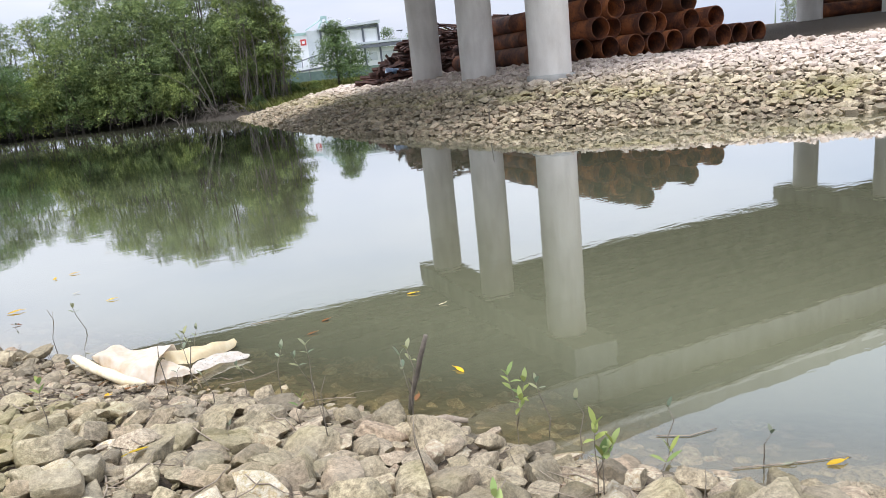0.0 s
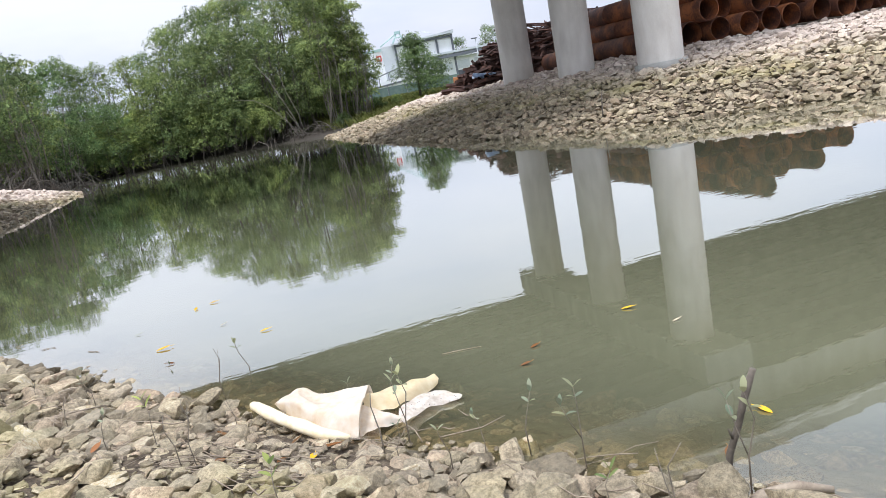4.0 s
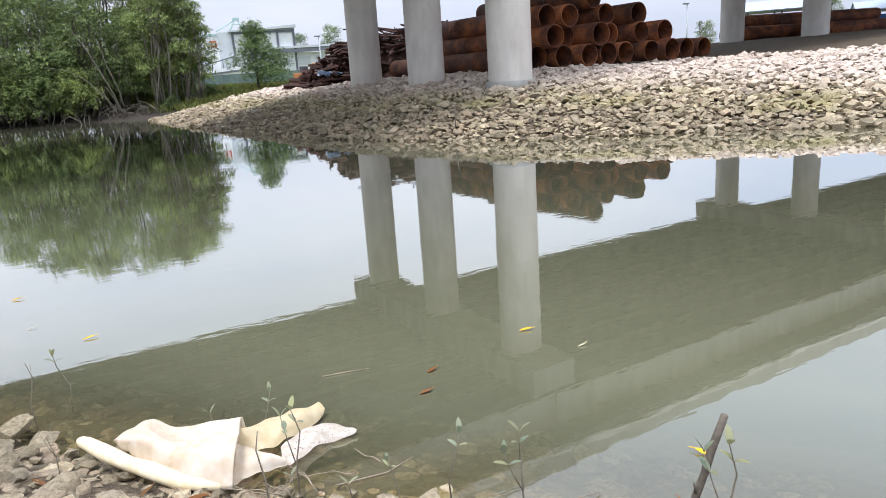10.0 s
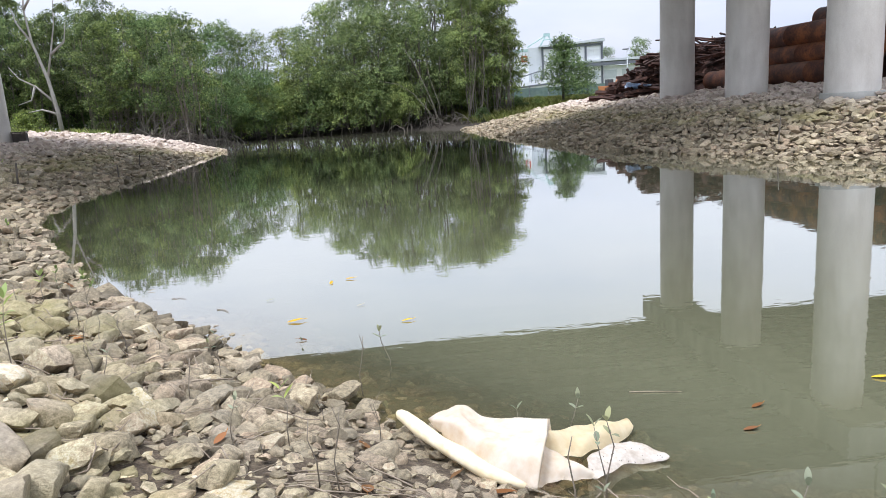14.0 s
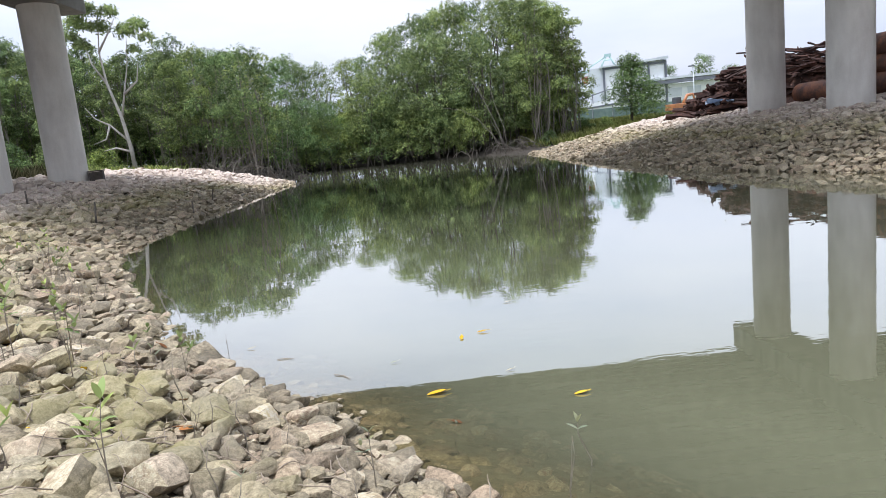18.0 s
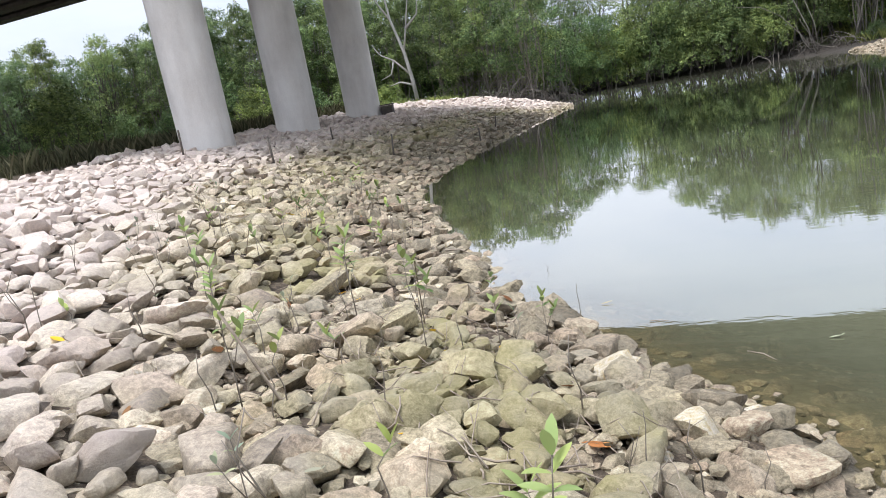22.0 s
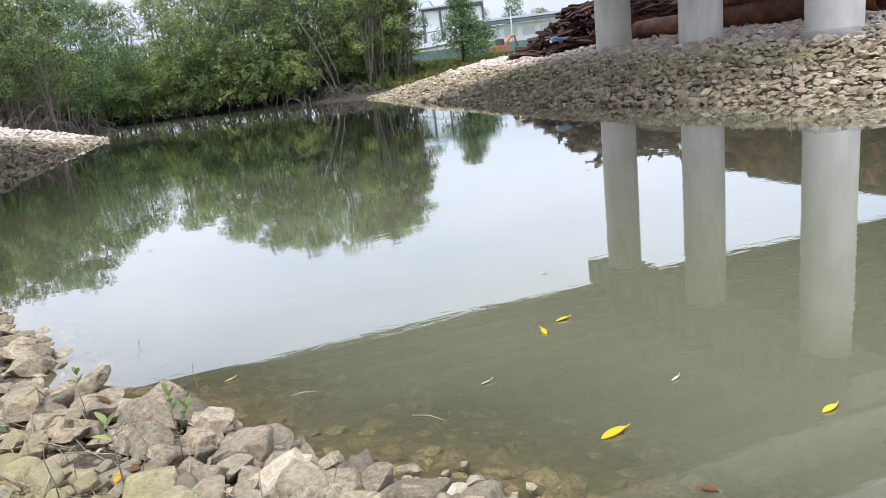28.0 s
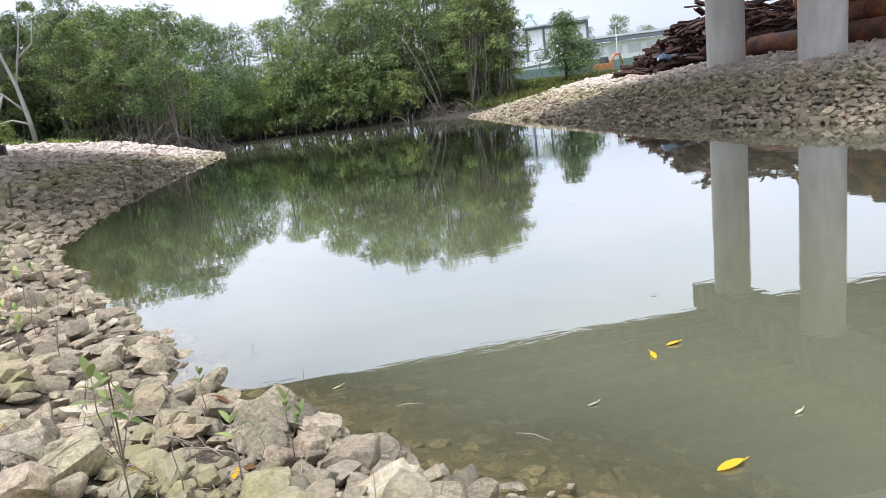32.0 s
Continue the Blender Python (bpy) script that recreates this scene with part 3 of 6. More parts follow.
def mangrove(seed, h, w, stems, clusters, low=0.18, material=None, slim=False, roots=0):
    """One tree as a thing: stems with limbs (and arching prop roots), and a leafy crown of uneven lobes."""
    rng = np.random.default_rng(seed)
    tree = thing("mangrove_tree", "dense green mangrove tree with thin grey stems", "tree", group="mangrove thicket")
    lobes = []
    count = 26 if slim else 44
    for k in range(count):
        s = (k + 0.5) / count
        z = h * (low + (0.93 - low) * s)
        spread = w * 0.5 * (0.95 - 0.62 * max(0, s - 0.45) / 0.55) * (0.75 if s < 0.12 else 1)
        a = k * 2.4 + rng.uniform(-0.4, 0.4)
        q = spread * rng.uniform(0.30, 0.95)
        lobes.append((q * math.cos(a), q * math.sin(a), z + rng.normal() * 0.25, w * rng.uniform(0.10, 0.19), rng.uniform(0.75, 1.05)))
    lobes.append((rng.uniform(-0.3, 0.3), rng.uniform(-0.3, 0.3), h * 0.93, w * 0.13, 1.1))
    bm = bmesh.new()
    for k in range(stems):
        a = rng.uniform(0, 6.28)
        q = w * 0.22 * rng.uniform(0.2, 1)
        foot = (q * math.cos(a), q * math.sin(a), -0.25)
        head = lobes[int(rng.integers(len(lobes) // 2, len(lobes)))]
        pts = stem_points(rng, foot, head[:3], 0.35)
        r0 = rng.uniform(0.05, 0.10) * (h / 9) * (0.55 if slim else 1)
        tube_bm(pts, [r0 * (1 - 0.75 * i / 5) for i in range(6)], 6, bm)
        for j in range(3):
            lo = lobes[int(rng.integers(0, len(lobes)))]
            tube_bm(stem_points(rng, pts[int(rng.integers(1, 4))], lo[:3], 0.25, 4), [r0 * 0.45, r0 * 0.35, r0 * 0.25, r0 * 0.12], 5, bm)
    for k in range(roots):
        a = rng.uniform(0, 6.28)
        q, z = w * rng.uniform(0.18, 0.5), rng.uniform(0.8, 2.2)
        c, s = math.cos(a), math.sin(a)
        q2 = rng.uniform(-0.5, 0.5)
        pts = [(0.15 * c - q2 * s, 0.15 * s + q2 * c, z), (q * 0.35 * c, q * 0.35 * s, z * 1.02), (q * 0.7 * c, q * 0.7 * s, z * 0.7), (q * 0.95 * c, q * 0.95 * s, z * 0.25), (q * c, q * s, -0.4)]
        tube_bm(pts, [0.022, 0.024, 0.022, 0.02, 0.018], 5, bm)
    part("trunk", bm, SLIM_BARK if slim else BARK, tree)
    part("crown", crown_mesh("crown", rng, lobes, clusters, material or LEAF), None, tree)
    return tree


def stand(tree, x, y, turn=0.0, size=1.0):
    c = copy_thing(tree, pose(x, y, float(height(x, y)) - 0.05, 0, 0, turn))
    c.scale = (size, size, size)
    return c


FOREST = np.random.default_rng(11)
KINDS = [mangrove(1, 10.0, 6.6, 6, 3100, 0.10), mangrove(2, 10.5, 6.0, 5, 2900, 0.08), mangrove(3, 9.5, 7.2, 7, 3300, 0.2), mangrove(4, 10.0, 5.4, 5, 2600, 0.08), mangrove(5, 9.0, 6.4, 6, 3000, 0.2)]
LIGHT = [mangrove(14, 9.6, 5.2, 9, 2300, 0.16, LEAF_PALE), mangrove(15, 10.2, 4.6, 8, 2000, 0.2, LEAF_PALE)]
SLIM = [mangrove(6, 10.0, 4.2, 7, 2200, 0.18, slim=True), mangrove(7, 9.6, 3.6, 6, 1900, 0.24, slim=True), mangrove(8, 8.2, 3.4, 7, 1200, 0.30, LEAF_PALE, True), mangrove(16, 10.4, 3.8, 6, 1900, 0.30, slim=True)]
ROOTY = [mangrove(9, 8.5, 5.0, 8, 1700, 0.24, slim=True, roots=9), mangrove(10, 8.0, 4.6, 7, 1500, 0.28, slim=True, roots=10)]
SHRUB = [mangrove(12, 3.9, 4.2, 3, 1500, 0.24), mangrove(13, 2.6, 3.6, 5, 1000, 0.08)]


def bearing_spot(angle, dist):
    """A place seen from the middle of the walk, degrees to the right of north."""
    return -1.5 + dist * math.sin(radians(angle)), 4.0 + dist * math.cos(radians(angle))


# wall of mangroves across the creek's head: degrees, height of the tree tops
SKYLINE = [(-54, 9.0), (-49, 8.6), (-44, 8.8), (-40, 10.0), (-36, 11.0), (-32, 11.4), (-28, 11.6), (-24, 11.4), (-20, 10.9), (-17, 11.2), (-14, 10.4), (-10.5, 9.6), (-7.5, 9.2), (-4.5, 9.4), (-1.5, 10.6), (1.5, 11.6), (4.5, 12.2), (7.5, 12.4), (10.0, 11.8)]
for k in range(52):
    # slender close-set trees behind the stone bank's end, their bare stems showing
    angle = -56.5 + 0.86 * k
    top = float(np.interp(angle, [a for a, _ in SKYLINE], [h for _, h in SKYLINE]))
    x, y = bearing_spot(angle + FOREST.uniform(-0.4, 0.4), (55.5, 59.5, 57.4, 62.0)[k % 4] + FOREST.uniform(-0.8, 0.8))
    kind = LIGHT[k % 2] if angle < -41 and k % 3 else SLIM[int(FOREST.choice((0, 1, 3)))]
    stand(kind, x, y, FOREST.uniform(0, 360), 0.93 * top * FOREST.uniform(0.76, 1.07) / 10.0)
for i, (angle, top) in enumerate(SKYLINE):
    for row, dist in enumerate((57, 61, 66)):
        a = angle + (row - 1) * 1.3 + FOREST.uniform(-0.5, 0.5)
        x, y = bearing_spot(a, dist + FOREST.uniform(-1.0, 1.0))
        if angle < -13 and row < 1:
            continue
        if row == 0:
            x, y = bearing_spot(a, dist - 0.6)
        kind = KINDS[int(FOREST.choice((2, 4)))] if row == 0 else KINDS[int(FOREST.choice((0, 1, 3)))]
        tall = 0.95 * top * (0.93, 1.0, 1.06)[row] * FOREST.uniform(0.93, 1.05) / 10.0
        if angle < -13:
            tall *= 0.9
        if row == 0:
            tall *= FOREST.uniform(0.72, 0.95)
        stand(kind, x, y, FOREST.uniform(0, 360), tall * 1.0)
# thick undergrowth behind, where no light comes through
for k in range(34):
    x, y = bearing_spot(-56 + 2.05 * k, 59.6 + 2.2 * (k % 3))
    stand(SHRUB[1], x, y, 47 * k, 1.6)
# lower growth in front of the wall, over the water's edge
for a, d, s in ((-7, 57.8, 1.1), (-4.5, 57, 1.15), (-2, 56.2, 1.15), (0.5, 55.4, 1.1), (2.6, 54.9, 1.0), (5.0, 54, 0.9), (-9.5, 58.6, 1.1), (-11.5, 59, 1.2), (-13.5, 59, 1.1), (3.8, 56, 1.2), (-1.0, 58, 1.3)):
    x, y = bearing_spot(a, d)
    stand(SHRUB[0], x, y, FOREST.uniform(0, 360), s)
for a, d, s in ((-51, 45, 0.9), (-46, 44, 1.0), (-42, 46, 0.8), (-39, 43, 0.7), (-33, 46, 0.9), (-29, 48, 0.8), (-26, 50, 0.9), (-54, 47, 1.1), (-36, 50, 1.0), (-23, 51, 0.8), (-17.5, 50, 0.6)):
    x, y = bearing_spot(a, d)
    stand(SHRUB[1 if s < 0.95 else 0], x, y, FOREST.uniform(0, 360), s)
# stilt-rooted mangroves beside the end of the stone bank
for x, y, s, k in ((-10.8, 47.6, 0.95, 0), (-12.6, 49.5, 1.0, 1), (-14.5, 51.0, 1.02, 0), (-11.5, 52.5, 1.05, 1), (-16.2, 50.8, 0.95, 1), (-10.6, 56.0, 1.0, 0), (-13.2, 55.0, 1.1, 1)):
    stand(ROOTY[k], x, y, FOREST.uniform(0, 360), s)
# slim stems where the wall thins out towards the yard
for x, y, s, k in ((8.6, 57.0, 1.1, 0), (9.8, 58.5, 1.12, 1), (10.8, 58.0, 1.02, 0), (11.6, 60.0, 1.05, 1), (9.4, 61.0, 1.15, 0), (12.0, 58.6, 0.85, 2)):
    stand(SLIM[k], x, y, FOREST.uniform(0, 360), s)
for master in KINDS + LIGHT + SLIM + ROOTY + SHRUB:
    spot = bearing_spot(-58 + 3 * (KINDS + LIGHT + SLIM + ROOTY + SHRUB).index(master), 74)
    master.matrix_basis = pose(*spot, float(height(*spot)))


def small_tree():
    """The light-crowned young tree by the fence."""
    rng = np.random.default_rng(21)
    tree = thing("young_tree", "small feathery green tree with a thin trunk by the yard fence", "tree", pose(16.9, 60.5, float(height(16.9, 60.5)) - 0.05))
    tree.scale = (1.3, 1.3, 1.06)
    lobes = [(rng.uniform(-1, 1) * (1.1 - s) * 1.5, rng.uniform(-1, 1) * (1.1 - s) * 1.2, 1.0 + 3.9 * s, 1.2 - 0.55 * s, 1.0) for s in np.linspace(0, 1, 20)]
    bm = tube_bm(stem_points(rng, (0, 0, -0.2), (0.1, 0, 4.6), 0.15), [0.09, 0.08, 0.065, 0.05, 0.035, 0.02], 7)
    for lo in lobes[::2]:
        tube_bm(stem_points(rng, (0, 0, max(0.8, lo[2] - 0.9)), lo[:3], 0.1, 4), [0.035, 0.025, 0.018, 0.01], 5, bm)
    part("trunk", bm, BARK, tree)
    part("crown", crown_mesh("crown", rng, lobes, 3400, LEAF, 6, 0.13, 0.028), None, tree)


def bleached_tree():
    """A pale, mostly bare tree with sparse foliage at the top."""
    rng = np.random.default_rng(22)
    x, y = -18.6, 49.1
    tree = thing("bleached_tree", "pale bare-limbed tree with a sparse green top", "tree", pose(x, y, float(height(x, y))))
    tree.scale = (1.0, 1.0, 1.2)
    pts = [(0, 0, -0.2), (-0.1, 0, 1.6), (-0.35, 0, 3.2), (-0.9, 0, 5.0), (-1.1, 0.1, 6.6), (-0.8, 0.1, 8.4)]
    bm = tube_bm(pts, [0.16, 0.13, 0.105, 0.075, 0.05, 0.025], 8)
    for p in ([(-0.35, 0, 3.2), (0.0, 0.1, 4.4), (0.45, 0.1, 5.8), (0.75, 0, 7.4)], [(-0.15, 0, 2.0), (-1.2, 0.1, 2.9), (-2.0, 0, 3.3), (-2.5, 0, 3.9)], [(0, 0, 1.4), (-0.9, -0.2, 1.7), (-1.7, -0.2, 1.6)],
              [(-0.9, 0, 5.0), (-1.6, 0, 6.0), (-1.9, 0, 7.2)], [(0.0, 0.1, 4.4), (0.9, 0.1, 5.0), (1.2, 0, 6.0)], [(-1.1, 0.1, 6.6), (-0.3, 0, 7.5), (0.2, 0, 8.2)], [(-1.2, 0.1, 2.9), (-1.5, 0, 2.2), (-2.3, 0, 2.0)]):
        tube_bm(p, [0.075 - 0.06 * i / (len(p) - 1) for i in range(len(p))], 6, bm)
    part("trunk", bm, PALE_BARK, tree)
    lobes = [(-2.9, 0.1, 7.3, 0.7, 0.6), (-2.3, 0.3, 8.0, 0.7, 0.6), (-1.5, -0.2, 8.5, 0.8, 0.6), (-0.9, 0.2, 7.7, 0.7, 0.6), (-0.2, 0, 8.4, 0.6, 0.6), (-2.0, 0, 6.9, 0.5, 0.6), (0.7, 0, 7.4, 0.6, 0.6), (1.4, 0.2, 7.7, 0.6, 0.6), (1.9, 0, 7.0, 0.5, 0.6), (1.1, 0, 6.5, 0.4, 0.6), (-3.3, 0, 6.5, 0.4, 0.6)]
    part("crown", crown_mesh("crown", rng, lobes, 1100, LEAF_PALE, 6, 0.2, 0.045), None, tree, "sparse green leaves")


def leaning_stems():
    """Pale dead stems that lean from the mud over the water."""
    rng = np.random.default_rng(23)
    tree = thing("leaning_tree", "pale leaning bare stems rising from the mud", "tree", pose(5.9, 56.6, float(height(5.9, 56.6))))
    bm = bmesh.new()
    for p, r in (([(0, 0, -0.2), (-0.8, 0, 1.2), (-1.9, 0, 2.6), (-3.0, 0.4, 3.4), (-4.4, 0.8, 3.7)], 0.034), ([(0.1, 0, -0.2), (-0.4, 0, 1.6), (-1.0, 0.2, 3.2), (-1.6, 0.8, 4.8), (-2.2, 1.6, 6.0)], 0.042),
                 ([(0.2, 0.1, -0.2), (0.0, 0.1, 1.8), (-0.5, 0.5, 3.6), (-0.7, 1.2, 5.2)], 0.034), ([(-0.1, 0, -0.2), (-0.7, 0, 0.8), (-1.1, 0, 1.9)], 0.035), ([(-0.1, 0, 0), (-0.4, -0.3, 1.2), (-0.9, -0.3, 2.2)], 0.035)):
        tube_bm(p, [r * (1 - 0.7 * i / (len(p) - 1)) for i in range(len(p))], 6, bm)
    part("trunk", bm, SLIM_BARK, tree)


small_tree()
bleached_tree()
leaning_stems()


def root_tangle(seed, x, y, wide, count):
    """Arching stilt roots and fallen sticks on the mud."""
    rng = np.random.default_rng(seed)
    bm = bmesh.new()
    for k in range(count):
        a, q = rng.uniform(0, 6.28), rng.uniform(0.3, 1.6)
        cx, cy = rng.normal() * wide, rng.normal() * 1.2
        z = float(height(x + cx, y + cy)) - float(height(x, y))
        top = rng.uniform(0.1, 0.9)
        dx, dy = math.cos(a) * q, math.sin(a) * q
        r = rng.uniform(0.012, 0.028)
        tube_bm([(cx - dx, cy - dy, z - 0.25), (cx - dx * 0.7, cy - dy * 0.7, z + top * 0.6), (cx, cy, z + top), (cx + dx * 0.6, cy + dy * 0.6, z + top * rng.uniform(0.4, 1.2)), (cx + dx, cy + dy, z - 0.2 + top * rng.uniform(0, 1))], [r, r, r * 0.9, r * 0.8, r * 0.6], 5, bm)
    solo("root_tangle", bm, BARK, "tangle of thin grey mangrove roots over the mud", "roots", pose(x, y, float(height(x, y))), kind="stuff")


for k, (x, y, wide, count) in enumerate(((-9.9, 48.2, 1.6, 55), (-12.4, 47.8, 1.5, 45), (-9.6, 51.5, 1.3, 35), (5.6, 56.6, 1.4, 26), (7.6, 56.8, 1.2, 20))):
    root_tangle(81 + k, x, y, wide, count)


# ---- the works yard on the far bank ----
YARD = np.random.default_rng(31)


def pipe_mesh(length, r, wall=0.03, sides=28):
    """A hollow steel pipe along y from 0, with worn rims and slightly out of round."""
    bm = lathe_bm([(r - wall, 0.0), (r - 0.004, 0.0), (r, 0.012), (r, length * 0.33), (r + 0.006, length * 0.331), (r + 0.006, length * 0.334), (r, length * 0.335), (r, length * 0.66), (r + 0.006, length * 0.661), (r + 0.006, length * 0.664),
                   (r, length * 0.665), (r, length - 0.012), (r - 0.004, length), (r - wall, length), (r - wall, 0.0)], sides)
    bmesh.ops.rotate(bm, verts=bm.verts, cent=(0, 0, 0), matrix=Matrix.Rotation(radians(-90), 3, "X"))
    bmesh.ops.recalc_face_normals(bm, faces=bm.faces)
    me = bpy.data.meshes.new("steel_pipe")
    bm.to_mesh(me)
    bm.free()
    me.materials.append(RUST)
    return me


PIPES = [pipe_mesh(12.0, 0.455), pipe_mesh(11.4, 0.44), pipe_mesh(12.3, 0.43), pipe_mesh(9.0, 0.45), pipe_mesh(8.6, 0.44), pipe_mesh(8.9, 0.43), pipe_mesh(7.0, 0.45)]


def steel_pipe(x, y, z, turn=0.0, kind=0, roll=0.0, group="pipe stack", label="large rusted steel pipe with an open end in a stack"):
    ob = new("steel_pipe", PIPES[kind])
    ob.matrix_basis = pose(x, y, z, 0, 0, turn) @ pose(0, 0, 0, 0, roll, 0)
    return tagged(ob, label, "pipe", group)


def pipe_stack():
    """Four tiers of pipes lying north to south, their open ends towards the water."""
    base = float(height(18, 26)) + 0.44
    for k in range(9):
        steel_pipe(16.9 + 0.98 * k, 24.0 - 0.16 * k + YARD.uniform(-0.25, 0.25), base, YARD.uniform(-0.8, 0.8), k % 3, YARD.uniform(0, 360))
    for k, x in enumerate((17.4, 18.4, 19.35, 20.35, 21.8, 22.8)):
        steel_pipe(x, 24.1 - 0.16 * k + YARD.uniform(-0.5, 0.5), base + 0.77, YARD.uniform(-0.8, 0.8), 3 + (k + 1) % 3, YARD.uniform(0, 360))
    for k, x in enumerate((17.45, 18.4, 20.25, 21.85)):
        steel_pipe(x, 24.5 - 0.3 * k + YARD.uniform(-0.3, 0.3), base + 1.53, YARD.uniform(-0.6, 0.6), 3 + k % 3, YARD.uniform(0, 360))
    steel_pipe(19.7, 24.1, base + 2.24, 4.0, 6, 40)


pipe_stack()
for x, y, z, turn, kind in ((41.5, 34.2, 0.46, -112, 0), (42.2, 35.1, 0.46, -114, 1), (43.0, 36.0, 0.46, -113, 2), (42.0, 34.9, 1.22, -112, 1), (50.2, 31.6, 0.46, -74, 5), (44.5, 29.6, 0.46, -40, 6)):
    steel_pipe(x, y, float(height(x, y)) + z, turn, kind, YARD.uniform(0, 360), "loose pipes", "large rusted steel pipe lying on bare ground")


def scrap_heap():
    """Rusty sheet piles, beams and bars thrown into a heap."""
    heap = thing("scrap_heap", "tangled heap of dark rusted steel beams and bars", "scrap heap", pose(0, 0, 0))
    shapes = []
    for sx, sy, sz in ((2.4, 0.13, 0.05), (1.8, 0.09, 0.08), (2.8, 0.06, 0.06), (1.6, 0.22, 0.04), (3.4, 0.07, 0.07)):
        bm = box_bm(sx, sy, sz)
        bmesh.ops.subdivide_edges(bm, edges=[e for e in bm.edges if e.calc_length() > sx * 0.9], cuts=3)
        for v in bm.verts:
            v.co.z += 0.06 * math.sin(v.co.x * 1.1 + sx)
            v.co.y += 0.04 * math.sin(v.co.x * 0.7 + sy * 9)
        if sy > 0.1:
            box_bm(sx, 0.05, 0.14, (0, sy / 2, 0.06), bm=bm)
            box_bm(sx, 0.05, 0.14, (0, -sy / 2, 0.06), bm=bm)
        me = bpy.data.meshes.new("steel_beam")
        bm.to_mesh(me)
        bm.free()
        me.materials.append(SCRAP)
        shapes.append(me)
    for k in range(300):
        u, v = YARD.uniform(0, 1), YARD.uniform(-1, 1)
        x = 13.3 + 8.2 * u
        top = 0.25 + 2.6 * min(1, u / 0.34)
        y = 40.3 - 3.0 * u + v * 2.2
        z = float(height(x, y)) + 0.05 + top * (1 - 0.75 * abs(v) ** 1.6) * YARD.uniform(0.25, 0.96)
        ob = part("steel_beam", shapes[int(YARD.integers(5))] if u > 0.42 else shapes[3], None, heap)
        ob.matrix_basis = pose(x, y, z, YARD.uniform(-60, 60), YARD.normal() * 13 - 7 * (u < 0.35), YARD.normal() * 50 - 25)
    bm = bmesh.new()
    rows = []
    for i in range(13):
        u = i / 12
        x, y = 14.0 + 7.5 * u, 40.2 - 3.0 * u
        ring = []
        for j in range(9):
            v = -1 + j / 4
            top = (0.05 + 1.9 * min(1, u / 0.34)) * (1 - abs(v) ** 2) * (1 if 0 < i < 12 else 0.2)
            ring.append(bm.verts.new((x, y + v * 2.4, float(height(x, y + v * 2.4)) - 0.1 + top + 0.12 * math.sin(i * 3 + j * 5))))
        rows.append(ring)
    for a, b in zip(rows, rows[1:]):
        for j in range(8):
            bm.faces.new((a[j], a[j + 1], b[j + 1], b[j]))
    part("packed_scrap", bm, SCRAP, heap)


scrap_heap()
TARP = plain("faded_blue_tarp", (0.20, 0.28, 0.40), (0.50, 0.58, 0.68), 3.0, 0.55, 0.3, fine=16)
bm = bmesh.new()
grid = [[bm.verts.new((2.6 * i / 12, 0.9 * j / 5 - 0.1 * math.sin(i), 0.35 - 0.30 * i / 12 + 0.10 * math.sin(i * 1.7 + j * 2.1) * (0.3 + j / 5) - 0.05 * j)) for j in range(6)] for i in range(13)]
for a, b in zip(grid, grid[1:]):
    for j in range(5):
        bm.faces.new((a[j], b[j], b[j + 1], a[j + 1])).smooth = True
bmesh.ops.solidify(bm, geom=bm.faces[:], thickness=0.01)
solo("tarpaulin", bm, TARP, "crumpled faded blue tarpaulin thrown over the scrap heap", "tarpaulin", pose(13.4, 38.1, float(height(12.5, 38)) + 0.75, 0, 0, -12) @ Matrix.Diagonal((0.62, 0.7, 0.8, 1)))

# the white works building beyond the grass
WHITE = plain("white_cladding", (0.74, 0.76, 0.77), (0.86, 0.87, 0.87), 0.8, 0.55, 0.1, fine=12, stretch=(1, 1, 0.2))
GREYWALL = plain("grey_cladding", (0.50, 0.54, 0.57), (0.64, 0.67, 0.69), 0.8, 0.6, 0.1, fine=12)
MINT = plain("mint_paint", (0.33, 0.48, 0.46), (0.44, 0.58, 0.55), 1.5, 0.5, 0.05)
DARKSTEEL = plain("dark_steel", (0.10, 0.11, 0.13), (0.18, 0.19, 0.22), 3, 0.5, 0.1)
RED = plain("red_sign", (0.55, 0.05, 0.05), (0.70, 0.08, 0.07), 2, 0.5, 0.0)
MESHGREEN = plain("fence_sheet", (0.10, 0.16, 0.14), (0.20, 0.27, 0.24), 2, 0.7, 0.1)
BLUEROOF = plain("blue_roof_sheet", (0.30, 0.38, 0.48), (0.48, 0.55, 0.63), 1.5, 0.45, 0.1, fine=8, stretch=(1, 6, 1))


